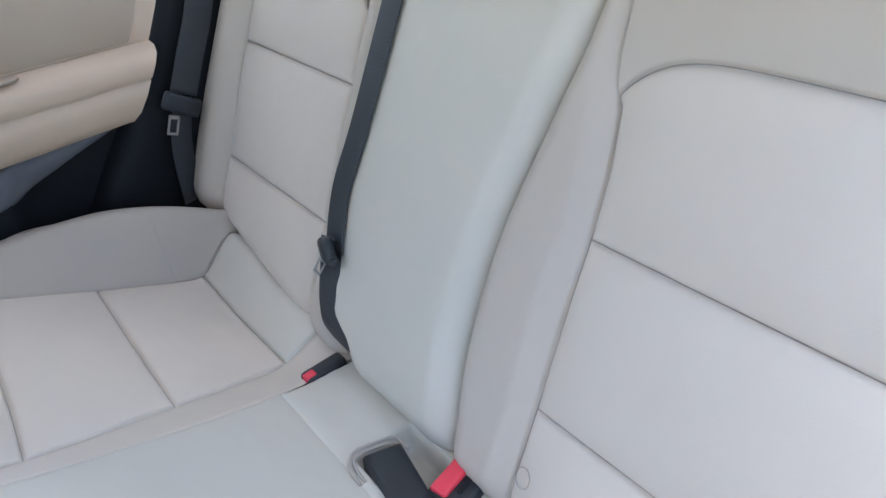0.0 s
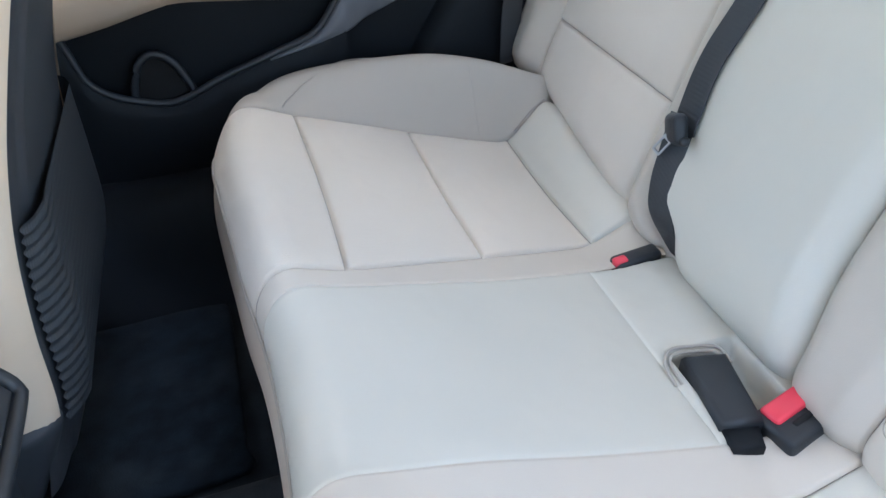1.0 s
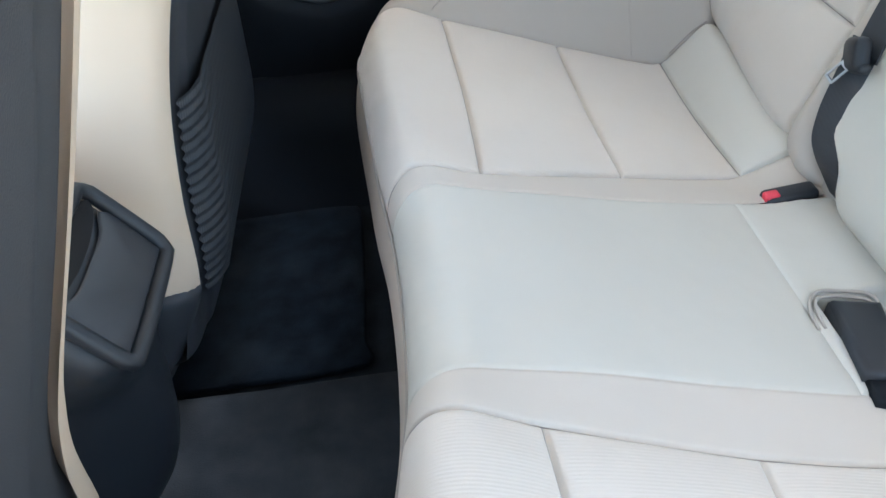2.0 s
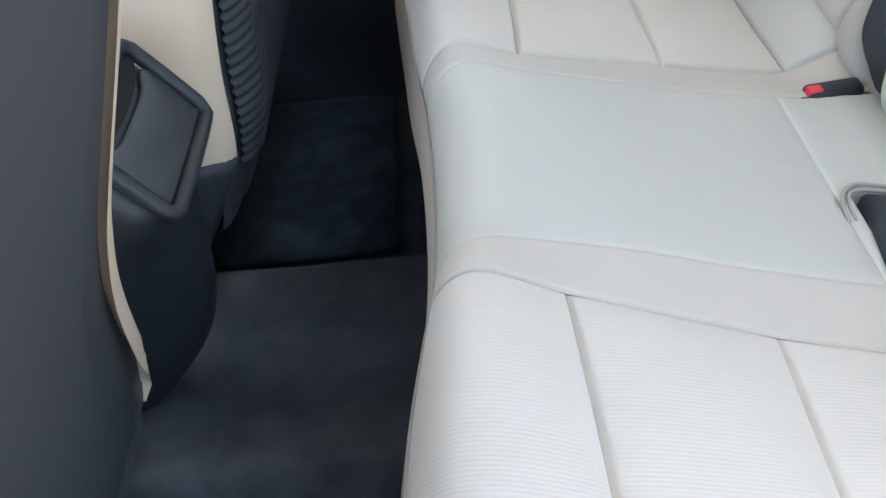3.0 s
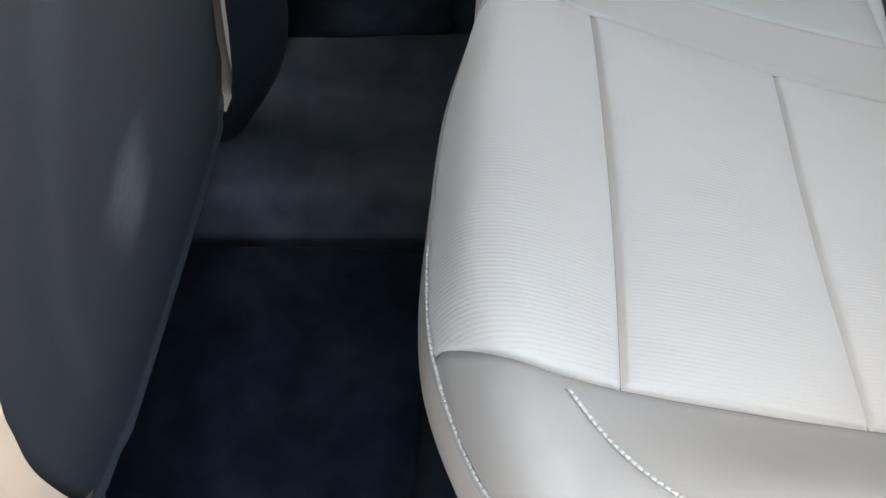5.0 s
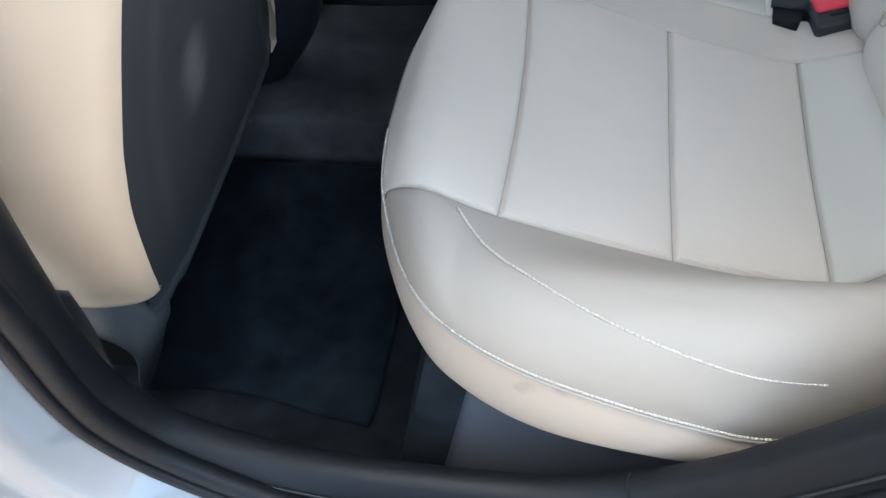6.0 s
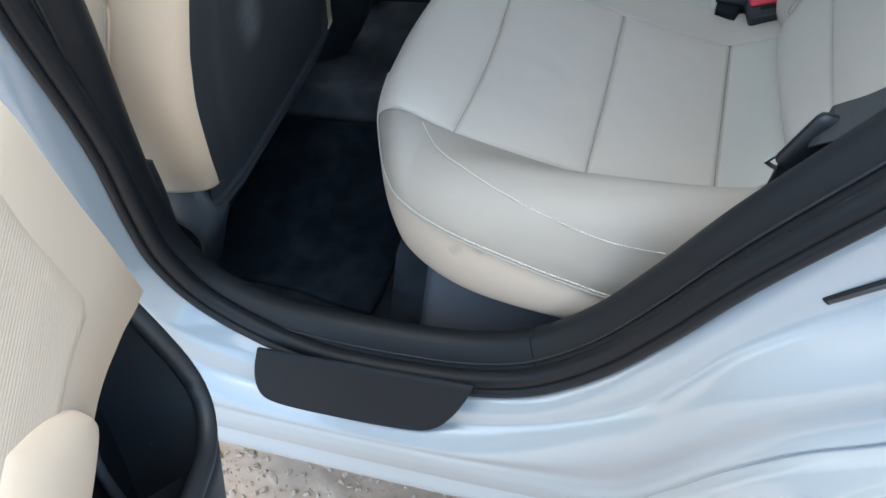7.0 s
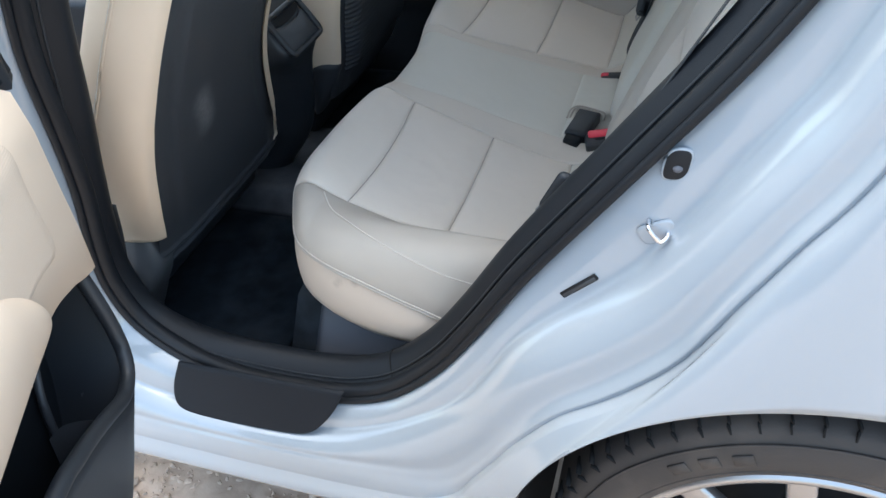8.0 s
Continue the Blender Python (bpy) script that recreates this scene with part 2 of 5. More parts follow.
def tube(name, pts, r, mat, parent=None, label="", sides=8, closed=False):
    p = np.asarray(pts, float)
    t = np.gradient(p, axis=0)
    t /= np.linalg.norm(t, axis=1)[:, None] + 1e-12
    up = np.where(np.abs(t[:, 2:3]) > 0.9, [[1.0, 0, 0]], [[0, 0, 1.0]])
    a = np.cross(t, up)
    a /= np.linalg.norm(a, axis=1)[:, None]
    b = np.cross(a, t)
    w = np.linspace(0, 2 * np.pi, sides, endpoint=False)
    r = np.broadcast_to(np.asarray(r, float), (len(p),))
    P = p[:, None] + r[:, None, None] * (np.cos(w)[None, :, None] * a[:, None] + np.sin(w)[None, :, None] * b[:, None])
    return grid(name, P, mat, parent, label, loop_u=closed, loop_v=True, caps=not closed)


def band(name, pts, side, width, thick, mat, parent=None, label=""):
    """A flat strap along pts; side is the direction across it, one for all or one a point."""
    p = np.asarray(pts, float)
    t = np.gradient(p, axis=0)
    t /= np.linalg.norm(t, axis=1)[:, None]
    s = np.broadcast_to(np.asarray(side, float), p.shape)
    s = s - (s * t).sum(1)[:, None] * t
    s = s / np.linalg.norm(s, axis=1)[:, None]
    n = np.cross(t, s)
    h, k = width / 2, thick / 2
    prof = [(-h, -k), (-h * 0.96, -k * 1.4), (h * 0.96, -k * 1.4), (h, -k), (h, k), (h * 0.96, k * 1.4), (-h * 0.96, k * 1.4), (-h, k)]
    P = np.stack([p + a * s + b * n for a, b in prof], 1)
    return grid(name, P, mat, parent, label, loop_v=True, caps=True)


def box(bm, size, m=None, bevel=0.004, seg=2):
    """A rounded box added to a bmesh."""
    b = bmesh.new()
    bmesh.ops.create_cube(b, size=1.0, matrix=Matrix.Diagonal((*size, 1)))
    if bevel:
        bmesh.ops.bevel(b, geom=b.edges[:], offset=bevel, segments=seg, profile=0.5, affect="EDGES")
    if m is not None:
        b.transform(m)
    me = bpy.data.meshes.new("tmp")
    b.to_mesh(me)
    b.free()
    bm.from_mesh(me)
    bpy.data.meshes.remove(me)
    return bm


def block(name, size, m, mat, parent=None, label="", bevel=0.004, seg=2):
    return part(name, box(bmesh.new(), size, m, bevel, seg), mat, parent, label)


def prism(name, outline, m, depth, mat, parent=None, label="", bevel=0.003):
    """A plate of the given outline (x, y), thickened along z, put in place by m."""
    bm = bmesh.new()
    vs = [bm.verts.new((x, y, 0)) for x, y in outline]
    f = bm.faces.new(vs)
    r = bmesh.ops.extrude_face_region(bm, geom=[f])
    bmesh.ops.translate(bm, verts=[v for v in r["geom"] if isinstance(v, bmesh.types.BMVert)], vec=(0, 0, depth))
    if bevel:
        es = [e for e in bm.edges if abs(e.verts[0].co.z - e.verts[1].co.z) < 1e-6]
        bmesh.ops.bevel(bm, geom=es, offset=bevel, segments=2, profile=0.5, affect="EDGES")
    bm.transform(m)
    return part(name, bm, mat, parent, label)


def smooth01(x):
    x = np.clip(x, 0, 1)
    return x * x * (3 - 2 * x)


def stitches(name, pts, n, size, mat, parent=None, label="", normal=(0, 0, 1)):
    """A row of short thread stitches along pts."""
    p = spline(pts, n * 2)
    bm = bmesh.new()
    for i in range(0, 2 * n - 1, 2):
        a, b = Vector(p[i]), Vector(p[i + 1])
        d = b - a
        m = Matrix.Translation((a + b) / 2) @ d.to_track_quat("X", "Z").to_matrix().to_4x4()
        bmesh.ops.create_cube(bm, size=1.0, matrix=m @ Matrix.Diagonal((d.length * 1.9, size, size * 0.7, 1)))
    ob = part(name, bm, mat, parent, label)
    return tagged(ob, kind="stuff")

# ---- ground ----
def build_ground():
    xs = np.r_[-300, -80, -20, -6, -2.5, -1.2, np.linspace(-0.8, 0.7, 150), 1.2, 2.5, 6, 20, 80, 300]
    ys = np.r_[-300, -80, -20, -6, -2.5, -1.6, np.linspace(-1.2, -0.2, 100), 0.4, 1.2, 2.5, 6, 20, 80, 300]
    Z = np.zeros((len(xs), len(ys)))
    for i, x in enumerate(xs):
        for j, y in enumerate(ys):
            if abs(x) < 3 and abs(y) < 3:
                Z[i, j] = 0.012 * noise.noise((x * 3, y * 3, 0)) + 0.010 * noise.noise((x * 11, y * 11, 3)) + 0.009 * abs(noise.noise((x * 26, y * 26, 5))) + 0.006 * abs(noise.noise((x * 60, y * 60, 9))) - 0.010
    X, Y = np.meshgrid(xs, ys, indexing="ij")
    g = grid("ground", np.stack([X, Y, Z - 0.06], -1), DIRT)
    tagged(g, "dry brown dirt ground with scattered gravel", "ground", kind="structure")
    rng = np.random.default_rng(5)
    clod = bmesh.new()
    bmesh.ops.create_icosphere(clod, subdivisions=1, radius=1)
    shape = np.array([v.co[:] for v in clod.verts])
    tris = np.array([[v.index for v in f.verts] for f in clod.faces])
    clod.free()
    verts, faces = [], []
    for k in range(6000):
        x, y = rng.uniform(-0.75, 0.55), rng.uniform(-1.25, -0.55)
        r = 0.0018 + 0.0085 * rng.random() ** 6
        m = pose(x, y, -0.063 + r * 0.1, *rng.uniform(0, 360, 3)) @ Matrix.Diagonal((r * rng.uniform(0.8, 1.7), r, r * rng.uniform(0.45, 0.9), 1))
        p = shape * (1 + 0.45 * (rng.random((len(shape), 1)) - 0.5))
        faces.append(tris + len(shape) * k)
        verts.append(p @ np.array(m.to_3x3()).T + np.array(m.translation))
    me = bpy.data.meshes.new("gravel")
    me.from_pydata(np.vstack(verts).tolist(), [], np.vstack(faces).tolist())
    s = link_mesh("gravel", me, STONE, smooth=False)
    tagged(s, "small angular brown gravel stones on dirt", "gravel", kind="stuff")


build_ground()

# ---- car shell ----
car = empty("car", "white four-door car parked on dirt with its rear door open", "car", (0.3, 0, -0.06))

SEAL = spline([(-0.02, 1.25), (-0.10, 1.04), (-0.14, 0.86), (-0.168, 0.74), (-0.192, 0.62), (-0.195, 0.54), (-0.165, 0.462), (-0.085, 0.421),
               (0.045, 0.406), (0.16, 0.407), (0.235, 0.421), (0.30, 0.453), (0.37, 0.52), (0.43, 0.604), (0.50, 0.715), (0.606, 0.862), (0.70, 0.993), (0.76, 1.09), (0.84, 1.22)], 160)
CREASE = spline([(-0.06, 1.25), (-0.145, 1.04), (-0.18, 0.86), (-0.208, 0.74), (-0.235, 0.61), (-0.24, 0.50), (-0.21, 0.42), (-0.12, 0.378), (0.03, 0.362), (0.17, 0.367), (0.26, 0.397),
                 (0.34, 0.444), (0.41, 0.504), (0.453, 0.569), (0.484, 0.619), (0.53, 0.669), (0.582, 0.715), (0.626, 0.761), (0.664, 0.818), (0.709, 0.895), (0.745, 0.959), (0.776, 1.019), (0.85, 1.22)], 160)
FLANGE = spline([(-0.115, 1.25), (-0.20, 1.04), (-0.24, 0.86), (-0.268, 0.74), (-0.295, 0.60), (-0.312, 0.46), (-0.29, 0.37), (-0.20, 0.341), (0.0, 0.335), (0.17, 0.338), (0.28, 0.345), (0.36, 0.354),
                 (0.40, 0.372), (0.426, 0.402), (0.455, 0.444), (0.488, 0.497), (0.543, 0.568), (0.593, 0.611), (0.632, 0.649), (0.679, 0.704), (0.724, 0.792), (0.762, 0.865), (0.814, 0.967), (0.90, 1.22)], 160)
EDGE = spline([(-0.13, 1.25), (-0.215, 1.04), (-0.255, 0.86), (-0.285, 0.74), (-0.315, 0.60), (-0.34, 0.44), (-0.325, 0.33), (-0.20, 0.307), (0.0, 0.300), (0.17, 0.300), (0.28, 0.304), (0.355, 0.314),
               (0.405, 0.345), (0.434, 0.391), (0.464, 0.437), (0.497, 0.490), (0.551, 0.560), (0.600, 0.602), (0.640, 0.639), (0.688, 0.698), (0.733, 0.788), (0.771, 0.861), (0.823, 0.963), (0.91, 1.22)], 160)


def sheet_between(curves, counts):
    """Points over a surface lofted smoothly through 3D curves of equal length."""
    C = np.stack(curves, 0)
    out = []
    for j in range(C.shape[1]):
        out.append(spline(C[:, j], counts))
    return np.stack(out, 1)


def lift(c, y):
    return np.stack([c[:, 0], np.broadcast_to(y, len(c)), c[:, 1]], -1)


def normal2(c):
    t = np.gradient(c, axis=0)
    n = np.stack([t[:, 1], -t[:, 0]], -1)
    return n / np.linalg.norm(n, axis=1)[:, None]


def build_side():
    n = normal2(SEAL)  # points out of the opening or into it
    if n[80] @ np.array([0, -1]) < 0:
        n = -n
    rear = smooth01((np.arange(160) - 98) / 26)
    # the seal steps inwards round the front lower corner
    front = smooth01((np.arange(160) - 20) / 20) * (1 - smooth01((np.arange(160) - 56) / 18))

    def sealed(c, y):
        return lift(c + n * (-0.008 * front)[:, None], y + 0.024 * front)

    def between(a, b, q, y, d):
        return lift(a * (1 - q) + b * q, y + d * rear)
    curves = [sealed(SEAL - n * 0.004, -0.715), sealed(SEAL + n * 0.004, -0.742 + 0.016 * rear)]
    curves += [between(SEAL, CREASE, *k) for k in ((0.22, -0.751, 0.016), (0.52, -0.760, 0.019), (0.82, -0.7645, 0.020), (0.97, -0.7665, 0.018))]
    curves += [between(CREASE, FLANGE, *k) for k in ((0.05, -0.7765, 0.014), (0.24, -0.790, 0.006), (0.50, -0.7985, 0.001), (0.80, -0.8005, 0.0), (0.92, -0.803, 0.0))]
    curves += [between(FLANGE, EDGE, *k) for k in ((0.05, -0.8048, -0.0057), (0.4, -0.8085, -0.006), (0.75, -0.8107, -0.0018), (1.0, -0.8115, 0.0))]
    P = sheet_between(curves, 150)
    for _ in range(5):
        P[1:-1] = 0.25 * P[:-2] + 0.5 * P[1:-1] + 0.25 * P[2:]
    grid("door_aperture_panel", P, PAINT, car, "glossy white painted door aperture")
    # rocker underside
    k = slice(48, 104)
    E0 = lift(EDGE, -0.8115)[k]
    low = E0.copy()
    low[:, 2], low[:, 1] = 0.236, -0.806
    mid = (E0 + low) / 2
    mid[:, 1] = -0.821
    under = low.copy()
    under[:, 1], under[:, 2] = -0.60, 0.215
    grid("rocker_panel", np.vstack([sheet_between([E0, mid, low], 12), under[None]]), PAINT, car)
    # black weather strip: a thick lip along the opening, and the wide inner trim
    tube("door_seal", sealed(SEAL - n * 0.006, -0.727), 0.0125, RUBBER, car, "black rubber door weatherstrip", sides=10)
    tube("seal_lip", sealed(SEAL - n * 0.001, -0.741), 0.006, RUBBER, car, "thin outer rubber lip", sides=8)
    def trim(o, y):
        return lift(SEAL - n * (o * (1 - 0.4 * front))[:, None], y + 0.010 * front)
    inner = [sealed(SEAL - n * 0.008, -0.722)] + [trim(o, y) for o, y in ((0.017, -0.712), (0.026, -0.701), (0.033, -0.688), (0.030, -0.674), (0.010, -0.664), (-0.08, -0.655))]
    grid("sill_trim", sheet_between(inner, 36), RUBBER, car, "black plastic sill and pillar trim")
    # moulded ribs along the trim and the seal
    for off, y in ((0.0185, -0.7125),):
        tube("trim_rib", trim(off, y), 0.0018, BLACK, car, "raised rib along the sill trim", sides=6)
    tube("seal_groove", sealed(SEAL + n * 0.0035, -0.7345), 0.0022, DARK, car, "dark groove between seal and lip", sides=6)
    # joints between the trim pieces
    T = sheet_between(inner, 36)
    for k in (92,):
        tube("trim_joint", T[:, k] + np.array([0, -0.0006, 0.0006]), 0.0011, DARK, car, "dark joint in the sill trim", sides=6)
    return P.reshape(-1, 3)


APERTURE = build_side()


def jamb_depth(x, z):
    """How far out the painted aperture lies at a place of its outline."""
    d = np.hypot(APERTURE[:, 0] - x, APERTURE[:, 2] - z)
    near = np.argsort(d)[:6]
    return float(APERTURE[near, 1].mean())


def build_quarter():
    i0 = int(np.argmin(np.hypot(EDGE[:, 0] - 0.36, EDGE[:, 1] - 0.315)))
    a0 = np.vstack([spline([(0.30, 0.240), (0.325, 0.285), tuple(EDGE[i0])], 20)[:-1], EDGE[i0:], spline([tuple(EDGE[-1]), (1.4, 1.18), (1.9, 1.05), (1.95, 0.7), (1.95, 0.3)], 70)[1:]])
    na = len(a0)
    s = np.r_[0, np.cumsum(np.hypot(*np.diff(a0, axis=0).T))]
    th = ease([0, 0.05, 0.16, 0.30, 0.6, 1.0], [186, 176, 150, 114, 78, -16])(s / s[-1])
    arch = np.stack([0.889 + 0.406 * np.cos(np.radians(th)), 0.297 + 0.406 * np.sin(np.radians(th))], -1)
    rows = []
    for q in np.r_[0, 0.008, 0.02, 0.04, np.linspace(0.08, 1, 40)]:
        c = a0 * (1 - q) + arch * q
        yy = -0.8115 - 0.015 * min(1, q / 0.04) ** 0.6 - 0.029 * q ** 0.8
        rows.append(np.stack([c[:, 0], np.full(na, yy), c[:, 1]], -1))
    lip = rows[-1].copy()
    lip[:, 1] += 0.012
    lip2 = lip.copy()
    d = arch - (0.889, 0.297)
    lip2[:, 0] += d[:, 0] * 0.03
    lip2[:, 2] += d[:, 1] * 0.03
    lip2[:, 1] += 0.03
    grid("quarter_panel", np.stack(rows + [lip, lip2]), PAINT, car, "white rear quarter panel with a wheel arch")
    # wheel house
    th = np.radians(np.linspace(200, -20, 60))
    ring = np.stack([0.889 + 0.396 * np.cos(th), np.full(60, -0.836), 0.297 + 0.396 * np.sin(th)], -1)
    ring2 = ring.copy()
    ring2[:, 1] = -0.50
    back = ring2 * 1.0
    back[:, 0], back[:, 2] = 0.889, 0.297
    grid("wheel_house", np.stack([ring, ring2, back]), DARK, car)


build_quarter()


def build_wheel():
    c = Vector((0.878, -0.70, 0.277))
    wheel = new("wheel")
    wheel.parent = car
    wheel.matrix_parent_inverse = Matrix.Translation(car.location).inverted()
    prof = [(0.219, -0.082), (0.227, -0.094), (0.234, -0.099), (0.250, -0.106), (0.275, -0.106), (0.297, -0.099), (0.310, -0.088), (0.318, -0.06), (0.320, 0), (0.318, 0.06), (0.31, 0.085), (0.28, 0.10), (0.215, 0.09)]
    pr = spline([(0.245 + (r - 0.230) * 1.03, y) for r, y in prof], 60)
    w = np.linspace(0, 2 * np.pi, 120, endpoint=False)
    P = np.stack([np.stack([c.x + r * np.cos(w), np.full(120, c.y + y), c.z + r * np.sin(w)], -1) for r, y in pr], 0)
    grid("tyre", P, TYRE, wheel, "dusty black tyre", loop_v=True)
    # shoulder sipes
    bm = bmesh.new()
    for k in range(62):
        a = 2 * math.pi * k / 62
        for r, y, sz, tilt in ((0.3345, -0.077, (0.0026, 0.030, 0.007), 8), (0.3235, -0.0935, (0.0024, 0.006, 0.020), 0)):
            m = Matrix.Translation(c) @ Matrix.Rotation(-a, 4, "Y") @ pose(0, y, r, 0, 0, tilt) @ Matrix.Diagonal((*sz, 1))
            bmesh.ops.create_cube(bm, size=1, matrix=m)
    tagged(part("tread_pattern", bm, DARK, wheel, "dark grooves across the tyre shoulder"), kind="stuff")
    # raised sidewall ring and blank lettering bars
    for r, y in ((0.308, -0.1035), (0.262, -0.1050)):
        tube("sidewall_rib", [(c.x + r * math.cos(t), c.y + y, c.z + r * math.sin(t)) for t in np.linspace(0, 2 * np.pi, 90, endpoint=False)], 0.0016, TYRE, wheel, sides=6, closed=True)
    for k in range(3):
        a = math.radians(112 + 8.0 * k)
        m = Matrix.Translation(c) @ Matrix.Rotation(math.pi / 2 - a, 4, "Y") @ pose(0, -0.1070, 0.285)
        block("sidewall_mark", (0.024, 0.003, 0.018), m, TYRE, wheel, "raised blank bar on the sidewall", 0.001, 1)
    rp = spline([(0.246, -0.094), (0.242, -0.101), (0.234, -0.100), (0.229, -0.09), (0.226, -0.06), (0.216, -0.03), (0.212, 0.06)], 24)
    P = np.stack([np.stack([c.x + r * np.cos(w), np.full(120, c.y + y), c.z + r * np.sin(w)], -1) for r, y in rp], 0)
    grid("rim", P, ALLOY, wheel, "silver alloy wheel rim", loop_v=True)
    for k in range(10):
        a = 2 * math.pi * (k + 0.25) / 10
        m = Matrix.Translation(c) @ Matrix.Rotation(-a, 4, "Y") @ pose(0, -0.078, 0.130)
        block("spoke", (0.036, 0.022, 0.206), m, ALLOY, wheel, "silver alloy spoke", 0.006, 2)
    bm = bmesh.new()
    bmesh.ops.create_cone(bm, cap_ends=True, segments=32, radius1=0.06, radius2=0.055, depth=0.03, matrix=Matrix.Translation(c + Vector((0, -0.082, 0))) @ pose(0, 0, 0, 90))
    part("hub", bm, ALLOY, wheel)
    bm = bmesh.new()
    bmesh.ops.create_cone(bm, cap_ends=True, segments=48, radius1=0.185, radius2=0.185, depth=0.02, matrix=Matrix.Translation(c + Vector((0, 0.0, 0))) @ pose(0, 0, 0, 90))
    part("brake_disc", bm, DARK, wheel)


build_wheel()


def build_sill_details():
    # black entry guard on the sill, hanging over the painted step
    out = spline([(-0.070, 0.442), (-0.080, 0.412), (-0.082, 0.386), (-0.074, 0.369), (-0.05, 0.362), (0.0, 0.360), (0.08, 0.361), (0.14, 0.365), (0.168, 0.374), (0.19, 0.394), (0.208, 0.420), (0.220, 0.445)], 60)
    bm = bmesh.new()
    vs = [bm.verts.new((x, -0.7520 - 0.40 * (0.425 - z), z)) for x, z in out]
    f = bm.faces.new(vs)
    r = bmesh.ops.extrude_face_region(bm, geom=[f])
    bmesh.ops.translate(bm, verts=[v for v in r["geom"] if isinstance(v, bmesh.types.BMVert)], vec=(0, -0.009, -0.001))
    bmesh.ops.recalc_face_normals(bm, faces=bm.faces)
    top = [e for e in bm.edges if len(e.link_faces) == 2 and any(len(q.verts) > 10 for q in e.link_faces)]
    bmesh.ops.bevel(bm, geom=top, offset=0.004, segments=2, profile=0.5, affect="EDGES")
    part("scuff_guard", bm, GUARD, car, "black textured plastic sill guard", smooth=False)
    # bump stop hole, striker, slot on the rear jamb
    ov = lambda a, b, n: [(a * math.cos(t), b * math.sin(t)) for t in np.linspace(0, 2 * math.pi, n, endpoint=False)]
    def jamb(x, z, turn, y):
        return Matrix.Translation((x, y, z)) @ pose(0, 0, 0, 90, 0, 0) @ pose(0, 0, 0, 0, 0, turn)
    th = np.linspace(0, 2 * math.pi, 28, endpoint=False)
    oval = [(0.655 + 0.0120 * math.copysign(abs(math.cos(a)) ** 0.7, math.cos(a)) + 0.004 * math.sin(a), -0.7385, 0.893 + 0.0175 * math.copysign(abs(math.sin(a)) ** 0.7, math.sin(a))) for a in th]
    y = jamb_depth(0.655, 0.893)
    tube("bump_stop_rim", [(a, y - 0.001, b) for a, _, b in oval], 0.0024, PAINT, car, "pale rim round the bump stop", sides=8, closed=True)
    prism("bump_stop", [(a - 0.655, b - 0.893) for a, _, b in oval], jamb(0.655, 0.893, 0, y + 0.0035), 0.0075, RUBBER, car, "black rubber bump stop", 0.001)
    prism("bump_stop_core", ov(0.005, 0.004, 16), jamb(0.656, 0.889, 0, y - 0.001), 0.006, GREY, car)
    y = jamb_depth(0.643, 0.812)
    prism("striker_plate", spline([(-0.019, -0.009), (-0.009, -0.014), (0.009, -0.014), (0.020, -0.005), (0.019, 0.009), (0.0, 0.012), (-0.018, 0.010)], 28, True), jamb(0.643, 0.812, 30, y + 0.002), 0.0045, PAINT, car, "painted striker plate")
    tube("striker_loop", spline([(0.634, y, 0.825), (0.634, y - 0.009, 0.825), (0.636, y - 0.013, 0.822), (0.646, y - 0.0135, 0.810), (0.650, y - 0.013, 0.809), (0.654, y - 0.009, 0.812), (0.655, y, 0.814)], 40), 0.0027, CHROME, car, "chrome door striker loop")
    y = jamb_depth(0.564, 0.721)
    block("drain_slot", (0.053, 0.004, 0.0085), pose(0.5640, y - 0.0008, 0.721, 0, -43, 0), DARK, car, "dark slot in the paint", 0.001, 1)
    block("slot_lining", (0.049, 0.004, 0.0052), pose(0.5645, y - 0.0016, 0.721, 0, -43, 0), PANEL, car, "", 0.001, 1)


build_sill_details()


